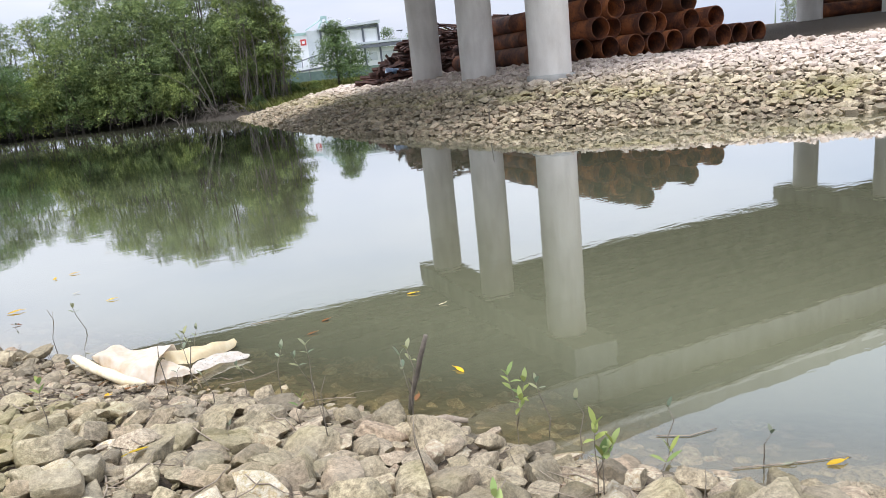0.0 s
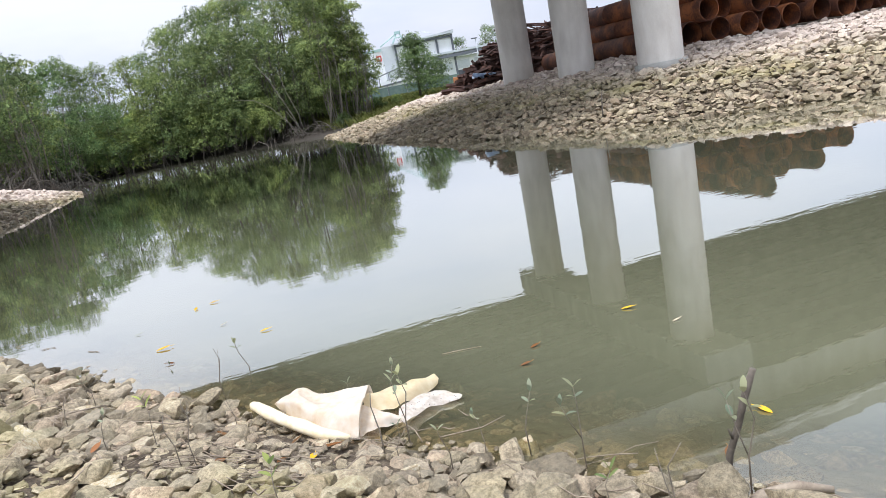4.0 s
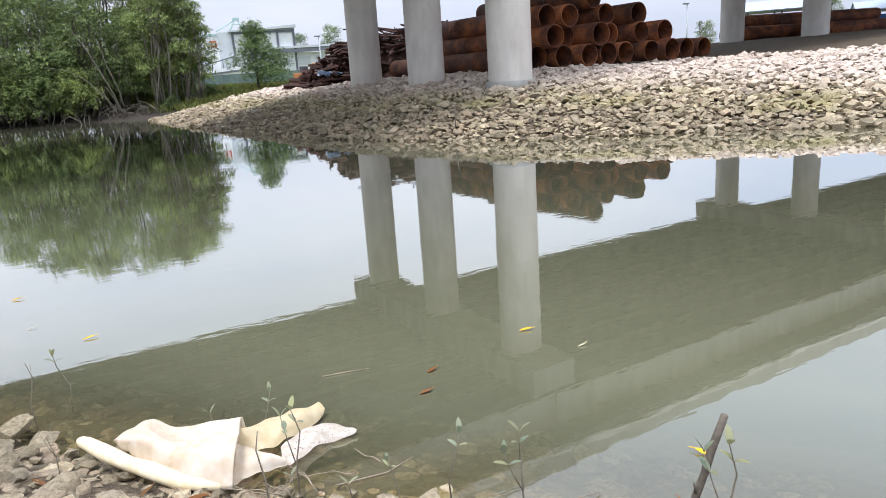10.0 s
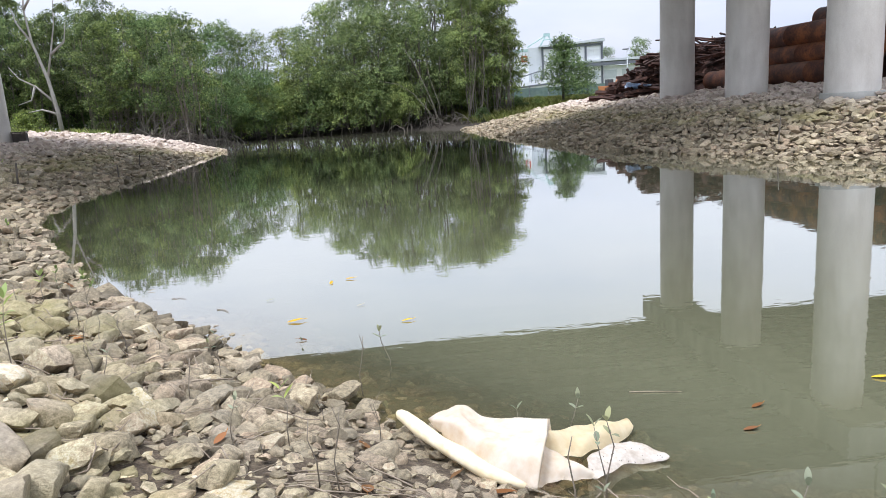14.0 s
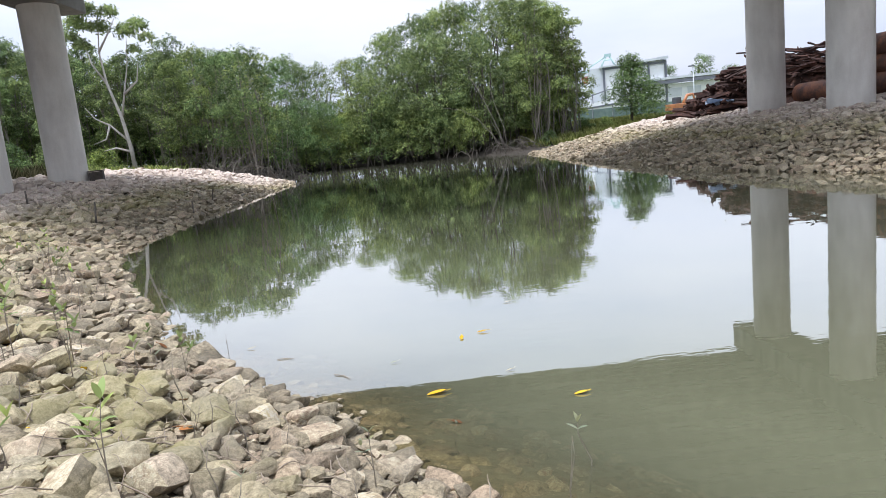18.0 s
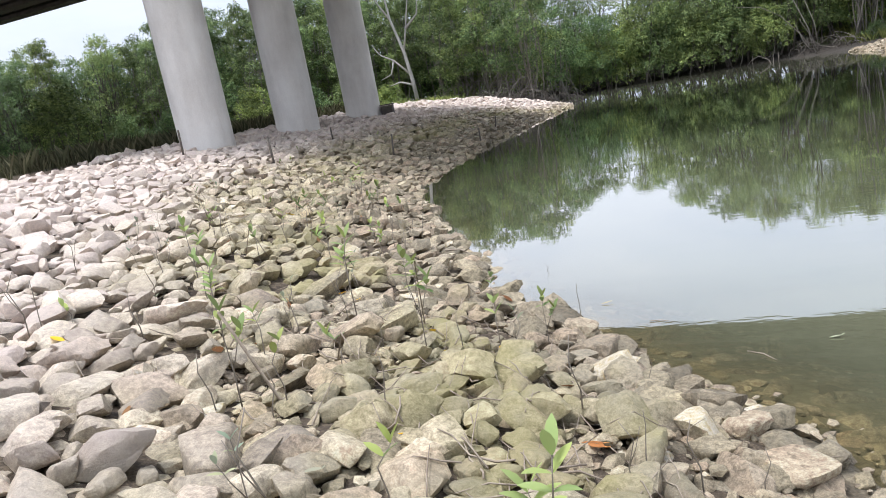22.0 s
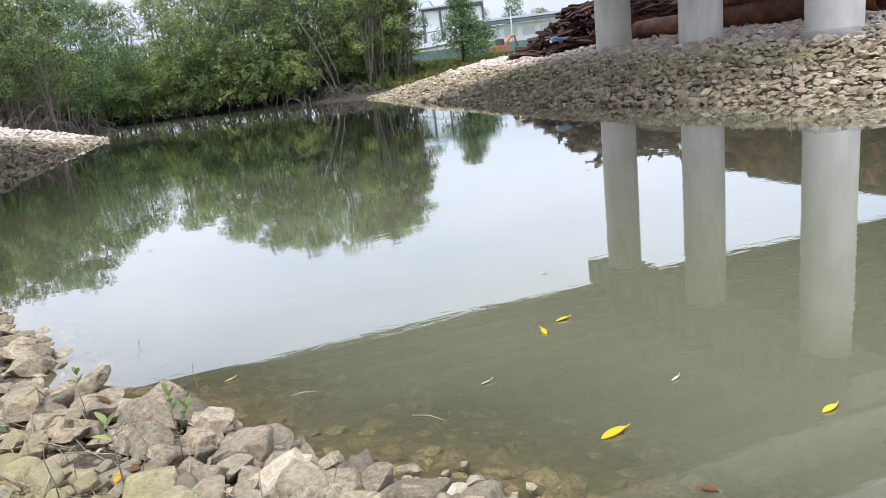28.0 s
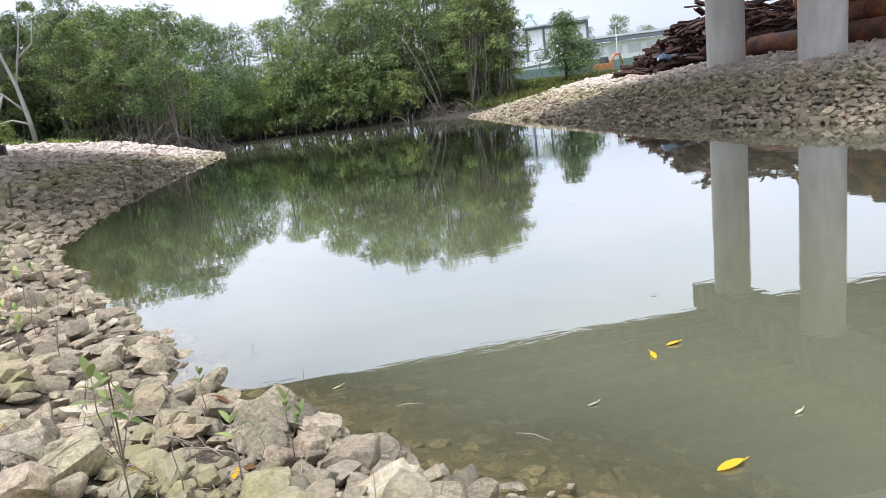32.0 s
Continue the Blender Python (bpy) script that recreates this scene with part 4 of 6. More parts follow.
def works_building():
    place = pose(27.1, 98.1, 0, 0, 0, -16)
    b = thing("works_building", "white clad industrial building with dark frames and a ramp", "building", place)
    part("main_wall", box_bm(8.1, 7.0, 7.2, (2.65, 3.5, 5.1)), WHITE, b)
    part("side_wall", box_bm(1.9, 7.0, 7.2, (-2.35, 3.6, 5.0)), GREYWALL, b)
    part("wing", box_bm(2.9, 6.0, 6.9, (-4.75, 3.3, 4.95)), WHITE, b, "white wing with mint trim")
    part("low_wing", box_bm(3.2, 5.0, 5.6, (-7.8, 3.3, 4.2)), WHITE, b)
    part("wing_trim", box_bm(3.0, 0.1, 0.35, (-4.75, 0.25, 8.3)), MINT, b, "mint green trim band")
    roof = bmesh.new()
    rp = [(-1.9, -0.6, 8.55), (6.9, -0.6, 8.75), (6.9, -0.6, 9.15), (2.5, -0.6, 8.85), (-1.9, -0.6, 8.75)]
    a = [roof.verts.new(p) for p in rp]
    c = [roof.verts.new((p[0], 7.4, p[2] + 0.3)) for p in rp]
    for k in range(5):
        roof.faces.new((a[k], a[(k + 1) % 5], c[(k + 1) % 5], c[k]))
    roof.faces.new(list(reversed(a)))
    roof.faces.new(c)
    bmesh.ops.recalc_face_normals(roof, faces=roof.faces)
    part("roof", roof, GREYWALL, b, "pale grey roof with an upswept edge")
    for x in (-1.35, 0.9, 4.4, 6.55):
        part("frame_post", box_bm(0.28, 0.2, 6.8, (x, -0.08, 5.2)), DARKSTEEL, b)
    part("frame_beam", box_bm(8.2, 0.2, 0.28, (2.6, -0.09, 8.4)), DARKSTEEL, b)
    for x0, x1 in ((-1.1, 0.7), (1.1, 4.2), (4.6, 6.35)):
        n = max(2, int((x1 - x0) / 0.6))
        for k in range(n):
            part("wall_panel", box_bm((x1 - x0) / n - 0.04, 0.06, 2.7, (x0 + (x1 - x0) * (k + 0.5) / n, -0.035, 6.7)), WHITE, b)
    part("sign", box_bm(0.75, 0.05, 0.8, (-3.85, 0.26, 7.2)), RED, b, "small red square sign")
    part("sign_mark", box_bm(0.4, 0.02, 0.4, (-3.85, 0.22, 7.2)), WHITE, b)
    for x in (-4.75, -5.8):
        vent = lathe_bm([(0.0, 0.0), (0.16, 0.0), (0.18, 0.04), (0.26, 0.05), (0.28, 0.0)], 16)
        part("round_vent", vent, DARKSTEEL, b, at=pose(x, 0.26, 6.05, 90))
    part("door", box_bm(0.9, 0.06, 2.0, (-5.0, 0.26, 4.4)), GREYWALL, b)
    part("annex_wall", box_bm(15.0, 5.0, 3.6, (11.5, 2.4, 3.7)), WHITE, b)
    part("annex_roof", box_bm(16.0, 6.0, 0.28, (11.3, 2.2, 6.25)), GREYWALL, b)
    part("annex_fascia", box_bm(16.0, 0.14, 0.42, (11.3, -0.85, 5.78)), DARKSTEEL, b, "dark gutter board")
    for k in range(6):
        part("annex_window", box_bm(1.7, 0.06, 1.1, (5.2 + 2.4 * k, -0.12, 4.4)), GREYWALL, b)
    ramp = bmesh.new()
    rp = [(-9.5, 3.2), (-1.0, 4.3), (4.0, 4.5), (4.0, 1.0), (-9.5, 1.0)]
    a = [ramp.verts.new((x, -2.2, z)) for x, z in rp]
    c = [ramp.verts.new((x, -0.8, z)) for x, z in rp]
    for k in range(5):
        ramp.faces.new((a[k], a[(k + 1) % 5], c[(k + 1) % 5], c[k]))
    ramp.faces.new(list(reversed(a)))
    ramp.faces.new(c)
    bmesh.ops.recalc_face_normals(ramp, faces=ramp.faces)
    part("ramp", ramp, WHITE, b)
    part("ramp_rail", tube_bm([(-7.3, -2.15, 4.0), (-1.0, -2.15, 5.55), (4.0, -2.15, 5.7)], [0.07] * 3, 6), DARKSTEEL, b)
    for k in range(9):
        x = -7.0 + 1.35 * k
        z0 = 3.2 + (x + 9.5) * 0.13 if x < -1 else 4.35
        part("ramp_post", box_bm(0.1, 0.1, 1.3, (x, -2.15, z0 + 0.5)), DARKSTEEL, b)
    part("ramp_kerb", box_bm(13.4, 0.12, 0.22, (-2.75, -2.27, 3.5), turn=Matrix.Rotation(radians(-4), 4, "Y")), DARKSTEEL, b)
    peak = bmesh.new()
    for p, q in (((-1.6, 1, 8.9), (-0.8, 2, 10.4)), ((0.2, 1, 8.9), (-0.6, 2, 10.4)), ((-1.6, 3, 8.9), (-0.8, 2, 10.4)), ((0.2, 3, 8.9), (-0.6, 2, 10.4)), ((-1.2, 1, 9.6), (-0.2, 1, 9.6)), ((-3.4, 1.5, 8.8), (-0.9, 2, 10.2))):
        tube_bm([p, q], [0.09, 0.09], 5, peak)
    box_bm(0.9, 0.9, 0.35, (-0.7, 2, 10.3), bm=peak)
    part("roof_frame", peak, MINT, b, "mint green roof hoist frame")
    for p, q in (((1.6, 2, 9.0), (2.6, 2, 9.9)), ((2.6, 2, 9.9), (4.6, 2, 9.0))):
        part("roof_strut", tube_bm([p, q], [0.05, 0.05], 5), GREYWALL, b)


works_building()
fence = thing("yard_fence", "low green-grey sheet fence on thin posts along the grass", "fence", pose(11.0, 84.0, float(height(11, 84)), 0, 0, -10))
for k in range(14):
    part("fence_panel", box_bm(2.1, 0.05, 1.5, (1.1 + 2.2 * k, 0, 0.85)), MESHGREEN, fence)
    part("fence_post", box_bm(0.08, 0.08, 2.0, (2.2 * k, -0.05, 0.9)), DARKSTEEL, fence)


def street_lamp(x, y, h):
    lamp = thing("street_lamp", "thin grey lamp post with a small flat head", "lamp post", pose(x, y, float(height(x, y))))
    part("pole", tube_bm([(0, 0, 0), (0, 0, h)], [0.09, 0.06], 8), GREYWALL, lamp)
    part("head", box_bm(0.75, 0.3, 0.14, (-0.2, 0, h), 0.03), DARKSTEEL, lamp)


street_lamp(33.6, 88.0, 5.6)
street_lamp(64.0, 56.8, 5.2)
ORANGE = plain("orange_paint", (0.34, 0.12, 0.045), (0.50, 0.21, 0.08), 2, 0.5, 0.1)
TRACK = plain("track_rubber", (0.02, 0.02, 0.02), (0.06, 0.06, 0.055), 8, 0.85, 0.4)
GLASS = plain("cab_glass", (0.04, 0.05, 0.06), (0.08, 0.09, 0.10), 3, 0.1, 0.0)


def excavator(x, y):
    e = thing("excavator", "orange tracked excavator with a folded boom", "excavator", pose(x, y, float(height(x, y)), 0, 0, 25))
    e.scale = (0.6, 0.6, 0.66)
    for s in (-1, 1):
        tr = part("track", box_bm(3.4, 0.5, 0.8, (0, s * 1.05, 0.4), 0.2), TRACK, e)
        for k in range(5):
            part("roller", lathe_bm([(0, -0.05), (0.2, -0.05), (0.2, 0.05), (0, 0.05)], 12), DARKSTEEL, tr, at=pose(-1.2 + 0.6 * k, s * 1.32, 0.35, 90))
    part("body", box_bm(2.6, 2.3, 0.95, (-0.4, 0, 1.35), 0.1), ORANGE, e)
    part("cab", box_bm(1.2, 0.95, 1.25, (0.5, 0.6, 2.2), 0.08), GLASS, e, "dark glazed cab")
    part("boom", tube_bm([(0.8, -0.3, 1.5), (2.0, -0.3, 3.0), (3.4, -0.3, 3.1)], [0.28, 0.26, 0.18], 6), ORANGE, e)
    part("arm", tube_bm([(3.3, -0.3, 3.2), (4.1, -0.3, 1.5)], [0.18, 0.14], 6), ORANGE, e)
    part("bucket", box_bm(0.6, 0.9, 0.6, (4.0, -0.3, 1.0), 0.1), TRACK, e)


excavator(26.2, 74.5)


SHEDWALL = plain("dull_sheet_wall", (0.17, 0.18, 0.19), (0.36, 0.37, 0.38), 1.2, 0.6, 0.1, fine=10, stretch=(6, 6, 0.3))


def shed(x, y, turn, w, d, h, rise):
    s = thing("open_shed", "open-sided shed with a pale blue sheet roof", "shed", pose(x, y, float(height(x, y)), 0, 0, turn))
    for sx in (-1, 0, 1):
        for sy in (-1, 1):
            part("post", box_bm(0.16, 0.16, h, (sx * w * 0.46, sy * d * 0.45, h / 2)), DARKSTEEL, s)
    for sy in (-1, 1):
        slope = math.atan2(rise, d / 2)
        part("roof_sheet", box_bm(w, d * 0.56, 0.08, (0, sy * d * 0.26, h + rise * 0.5), turn=Matrix.Rotation(-sy * slope, 4, "X")), BLUEROOF, s)
    part("gable", mesh_from("gable", [(-w * 0.48, -d * 0.5, h), (-w * 0.48, d * 0.5, h), (-w * 0.48, 0, h + rise), (-w * 0.46, -d * 0.5, h), (-w * 0.46, d * 0.5, h), (-w * 0.46, 0, h + rise)],
                            [(0, 2, 1), (3, 4, 5), (0, 1, 4, 3), (1, 2, 5, 4), (2, 0, 3, 5)]), BLUEROOF, s)
    for k in range(int(w / 0.6)):
        part("wall_sheet", box_bm(0.56, 0.06, h * 0.72, (-w * 0.46 + 0.6 * k + 0.3, -d * 0.40, h * 0.37)), SHEDWALL, s)


shed(62.0, 44.6, -48, 6.2, 5.0, 2.7, 0.9)
shed(67.5, 36.5, -55, 7.5, 5.5, 2.0, 0.8)
BLUE = plain("blue_plastic", (0.03, 0.09, 0.28), (0.06, 0.16, 0.42), 3, 0.45, 0.1)
for x, y, r, h in ((54.0, 30.6, 0.7, 1.2), (52.6, 30.0, 0.5, 0.9)):
    solo("storage_drum", lathe_bm([(0, 0), (r, 0), (r, h * 0.3), (r + 0.03, h * 0.32), (r + 0.03, h * 0.36), (r, h * 0.38), (r, h * 0.7), (r + 0.03, h * 0.72), (r + 0.03, h * 0.76), (r, h * 0.78), (r, h), (r - 0.05, h + 0.02), (0, h)], 20), BLUE,
         "round blue plastic drum on the yard ground", "drum", pose(x, y, float(height(x, y))))
for k, (x, y, s) in enumerate(((52, 128, 1.0), (47, 131, 0.85), (57, 127, 0.8), (56, 48.5, 0.24), (59, 50, 0.28), (83, 52, 0.62), (88, 46, 0.6), (58, 95, 0.5))):
    stand(KINDS[k % 5], x, y, 77 * k, s)
# rough grass tufts and low scrub between the trees and the fence
GRASS = leaf_material("rough_grass", (0.10, 0.12, 0.035), (0.19, 0.22, 0.07), (0.32, 0.32, 0.14), 0.7)
DRYGRASS = leaf_material("dry_scrub", (0.07, 0.075, 0.04), (0.13, 0.125, 0.07), (0.22, 0.20, 0.12), 0.8)


def grass_field(rng, xs, ys, tall):
    """Bent blades, a few to a tuft."""
    n = len(xs)
    base = np.stack([xs, ys, height(xs, ys) - 0.02], 1)
    vs = []
    for k in range(7):
        a = rng.uniform(0, 6.28, n)
        way = np.stack([np.cos(a), np.sin(a), np.zeros(n)], 1)
        side = np.stack([-np.sin(a), np.cos(a), np.zeros(n)], 1)
        h = tall * rng.uniform(0.5, 1.3, n)[:, None]
        root = base + way * 0.06
        mid = root + way * h * 0.18 + np.array([0, 0, 1]) * h * 0.6
        tip = root + way * h * 0.5 + np.array([0, 0, 1]) * h
        vs.append(np.stack([root - side * 0.012, root + side * 0.012, mid + side * 0.010, tip, mid - side * 0.010], 1))
    v = np.concatenate(vs).reshape(-1, 3)
    return v, np.arange(len(v)).reshape(-1, 5)


rng = np.random.default_rng(41)
xs, ys = rng.uniform(7.5, 24, 2600), rng.uniform(52, 82, 2600)
ok = shore_distance(xs, ys) > 2.5
v, f = grass_field(rng, xs[ok], ys[ok], 0.55)
solo("grass", joined("grass", v, f, GRASS), None, "yellowish green rough grass before the fence", "grass", kind="stuff")
xs, ys = rng.uniform(-48, -15.5, 3200), rng.uniform(18, 50, 3200)
ok = (shore_distance(xs, ys) > 10.6) & (xs < -17)
v, f = grass_field(rng, xs[ok], ys[ok], 0.6)
solo("grass", joined("grass", v, f, DRYGRASS), None, "dry rough grass behind the stone bank", "grass", kind="stuff")
for x, y, s in ((11.2, 60.5, 0.5), (13.4, 62.0, 0.45), (15.0, 61.5, 0.4), (9.0, 55.5, 0.4)):
    stand(SHRUB[1], x, y, x * 50, s)
for x, y, h in ((13.2, 63.0, 5.4), (12.2, 60.5, 3.0)):
    solo("fence_pole", tube_bm([(0, 0, 0), (0.05, 0, h)], [0.05, 0.04], 6), DARKSTEEL, "thin dark pole standing in the grass", "pole", pose(x, y, float(height(x, y))))


# ---- things at the water's edge ----
CANVAS = plain("cream_foam_sheet", (0.70, 0.56, 0.31), (0.88, 0.79, 0.58), 7.5, 0.8, 0.2, fine=22, dist=0.004)
PALE_CANVAS = plain("pale_foam_sheet", (0.76, 0.62, 0.44), (0.92, 0.865, 0.78), 6.0, 0.8, 0.2, fine=22, dist=0.004)
DIRTY_CANVAS = plain("soiled_foam_sheet", (0.58, 0.50, 0.40), (0.90, 0.85, 0.78), 16.0, 0.85, 0.3, fine=60, dist=0.004)
WOOD = plain("weathered_stick", (0.05, 0.04, 0.03), (0.16, 0.135, 0.105), 9.0, 0.85, 0.6, fine=40, dist=0.005)
TWIG = plain("dry_twig", (0.16, 0.12, 0.085), (0.36, 0.30, 0.22), 12.0, 0.85, 0.2, fine=60)
STEM = plain("dull_stem", (0.12, 0.10, 0.075), (0.26, 0.22, 0.165), 12.0, 0.7, 0.1)


def curved_sheet(upper, lower, bulge, n=22, m=9, thick=0.014, ripple=0.006):
    """A soft sheet between two edges, arched outwards between them."""
    def along(line, s):
        k = s * (len(line) - 1)
        i = min(int(k), len(line) - 2)
        a = Vector(line[i]).lerp(Vector(line[i + 1]), k - i)
        b = Vector(line[max(i - 1, 0)]).lerp(Vector(line[i]), k - i)
        c = Vector(line[min(i + 1, len(line) - 1)]).lerp(Vector(line[min(i + 2, len(line) - 1)]), k - i)
        return a * 0.7 + b * 0.15 + c * 0.15
    bm = bmesh.new()
    grid = []
    for i in range(n + 1):
        s = i / n
        p, q = along(upper, s), along(lower, s)
        row = []
        for j in range(m + 1):
            v = j / m
            out = Vector(bulge) * math.sin(math.pi * v) * (0.6 + 0.4 * math.sin(2.2 * s + 0.6))
            row.append(bm.verts.new(p.lerp(q, v) + out + Vector((0, 0, ripple * math.sin(9 * s + 4 * v) + ripple * 0.6 * math.sin(23 * s - 5 * v)))))
        grid.append(row)
    for a, b in zip(grid, grid[1:]):
        for j in range(m):
            bm.faces.new((a[j], b[j], b[j + 1], a[j + 1])).smooth = True
    bmesh.ops.solidify(bm, geom=bm.faces[:], thickness=thick)
    for f in bm.faces:
        f.smooth = True
    return bm


def foam_sheet():
    """A cream sheet, partly rolled and folded over itself, lying on the stones."""
    c = thing("foam_sheet", "crumpled cream foam sheet half rolled up on the stones", "sheet", pose(0, 0, 0.008))

    def line(points, u):
        k = max(0.0, min(0.9999, u)) * (len(points) - 1)
        i = int(k)
        p = [Vector(points[max(0, min(len(points) - 1, j))]) for j in (i - 1, i, i + 1, i + 2)]
        f = k - i
        return 0.5 * (2 * p[1] + (p[2] - p[0]) * f + (2 * p[0] - 5 * p[1] + 4 * p[2] - p[3]) * f * f + (3 * p[1] - p[0] - 3 * p[2] + p[3]) * f ** 3)
    # the flap: arched cross-sections from the closed knob to the wide mouth
    foot = [(-0.61, 5.83, 0.13), (-0.585, 5.77, 0.105), (-0.46, 5.52, 0.085), (-0.35, 5.34, 0.07), (-0.24, 5.275, 0.06)]
    crest = [(-0.59, 5.88, 0.18), (-0.505, 5.86, 0.215), (-0.40, 5.76, 0.155), (-0.25, 5.69, 0.165), (-0.09, 5.62, 0.195)]
    back = [(-0.55, 5.99, 0.08), (-0.44, 6.00, 0.08), (-0.34, 5.93, 0.06), (-0.18, 5.84, 0.06), (-0.03, 5.76, 0.05)]
    knob = Vector((-0.635, 5.90, 0.17))
    bm = bmesh.new()
    grid = []
    for i in range(-5, 31):
        u = max(0.0, i / 30)
        f, t, b = line(foot, u), line(crest, u), line(back, u)
        belly = f.lerp(t, 0.45) + Vector((-0.01, -0.06, 0.07)) * (0.55 + 0.5 * u)
        shoulder = f.lerp(t, 0.8) + Vector((0.0, -0.03, 0.035)) * (0.7 + 0.35 * u)
        rear = t.lerp(b, 0.5) + Vector((0.01, 0.05, 0.05))
        row = []
        for j in range(25):
            v = line([f, belly, shoulder, t, rear, b], j / 24)
            v += Vector((0, -0.6, 0.8)) * (0.0014 * math.sin(110 * u + 0.2 * j) + 0.007 * math.sin(5 * u + j * 0.5) * u + 0.005 * math.sin(13 * u - j * 0.45) + 0.003 * math.sin(29 * u + j * 0.9))
            if i < 0:
                v = knob.lerp(v, math.sqrt(max(0.0, 1 - (i / 5) ** 2)) * 0.97 + 0.03) + Vector((-0.03, 0.02, 0.0)) * (-i / 5)
            row.append(bm.verts.new(v))
        grid.append(row)
    for p, q in zip(grid, grid[1:]):
        for j in range(24):
            bm.faces.new((p[j], q[j], q[j + 1], p[j + 1])).smooth = True
    bmesh.ops.solidify(bm, geom=bm.faces[:], thickness=0.012)
    part("flap", bm, PALE_CANVAS, c)
    roll = tube_bm([(-0.815, 6.14, 0.125), (-0.80, 6.11, 0.122), (-0.775, 6.06, 0.12), (-0.71, 5.93, 0.11), (-0.62, 5.76, 0.10), (-0.53, 5.61, 0.09), (-0.44, 5.48, 0.08), (-0.35, 5.39, 0.07), (-0.28, 5.32, 0.06)], [0.014, 0.03, 0.038, 0.04, 0.04, 0.04, 0.04, 0.036, 0.02], 18)
    for v in roll.verts:
        v.co.z += 0.006 * math.sin(v.co.y * 17) - 0.004 * math.sin(v.co.x * 41)
    part("rolled_edge", roll, CANVAS, c)
    part("lower_fold", curved_sheet([(-0.16, 5.54, 0.15), (-0.12, 5.52, 0.125), (-0.03, 5.46, 0.10), (0.03, 5.40, 0.075), (0.06, 5.35, 0.05)], [(-0.24, 5.33, 0.05), (-0.20, 5.33, 0.05), (-0.11, 5.36, 0.045), (-0.03, 5.36, 0.045), (0.06, 5.345, 0.045)], (0.0, -0.012, 0.03), 20, 8), PALE_CANVAS, c)
    part("fold", curved_sheet([(-0.15, 5.63, 0.160), (-0.07, 5.65, 0.145), (0.03, 5.70, 0.120), (0.14, 5.79, 0.105), (0.23, 5.83, 0.100), (0.33, 5.83, 0.065), (0.43, 5.88, 0.050), (0.44, 5.82, 0.030)],
                              [(-0.14, 5.55, 0.100), (-0.10, 5.54, 0.090), (-0.04, 5.51, 0.070), (0.05, 5.52, 0.050), (0.13, 5.59, 0.050), (0.24, 5.64, 0.035), (0.34, 5.71, 0.020), (0.43, 5.81, 0.018)], (0.0, -0.015, 0.028), 34, 12, 0.012, 0.011), CANVAS, c)
    part("spread_edge", curved_sheet([(0.06, 5.51, 0.055), (0.13, 5.55, 0.055), (0.23, 5.63, 0.050), (0.37, 5.70, 0.040), (0.43, 5.62, 0.025), (0.47, 5.52, 0.015), (0.50, 5.50, 0.012)],
                                     [(0.02, 5.36, 0.050), (0.06, 5.35, 0.045), (0.12, 5.36, 0.030), (0.23, 5.47, 0.020), (0.32, 5.49, 0.016), (0.41, 5.47, 0.013), (0.49, 5.49, 0.010)], (0, -0.008, 0.02), 34, 10, 0.010, 0.008), DIRTY_CANVAS, c,
         "flattened dirty edge of the sheet")
    rng = np.random.default_rng(44)
    for k in range(26):
        p = Vector((rng.uniform(0.04, 0.44), 0, 0))
        p.y = 5.40 + 0.16 * rng.uniform(0, 1) * (1 if p.x < 0.36 else 0.5)
        p.z = 0.062 - 0.06 * abs(p.x - 0.16)
        a = rng.uniform(0, 6.28)
        part("dirt_fleck", tube_bm([p, p + Vector((math.cos(a) * 0.006, math.sin(a) * 0.006, 0.001))], [0.0022, 0.0012], 5), WOOD, c)

foam_sheet()
stick_bm = tube_bm([(1.25, 3.93, -0.12), (1.28, 3.92, 0.08), (1.335, 3.90, 0.24), (1.36, 3.89, 0.34), (1.41, 3.87, 0.49)], [0.016, 0.017, 0.016, 0.018, 0.015], 9)
tube_bm([(1.30, 3.91, 0.15), (1.27, 3.90, 0.22)], [0.008, 0.004], 6, stick_bm)
solo("wooden_stick", stick_bm, WOOD, "dark broken wooden stick upright in the shallows", "stick")
solo("driftwood", tube_bm([(1.05, 3.62, 0.0), (1.22, 3.66, 0.02), (1.38, 3.62, 0.03), (1.50, 3.55, 0.01)], [0.02, 0.03, 0.028, 0.014], 8), TWIG, "short pale driftwood piece at the waterline", "driftwood")
solo("wooden_stick", tube_bm([(9.93, 19.40, -0.05), (9.98, 19.44, 0.45), (10.05, 19.5, 0.95)], [0.022, 0.018, 0.012], 6), WOOD, "thin stick standing in the far stone bank", "stick")
for x, y, h, lean in ((-14.4, 19.85, 0.75, 0.02), (-11.3, 18.95, 0.75, -0.02), (-9.9, 22.5, 0.6, 0.03), (-8.6, 26.6, 0.55, 0.0), (-12.6, 24.5, 0.45, 0.0), (-9.2, 31.0, 0.5, 0.05)):
    z = float(height(x, y))
    solo("stake", tube_bm([(0, 0, -0.2), (lean, 0, h * 0.5), (lean * 2, 0, h)], [0.028, 0.026, 0.024], 6), WOOD, "thin dark stake driven into the stone bank", "stake", pose(x, y, z), "stakes in the bank")


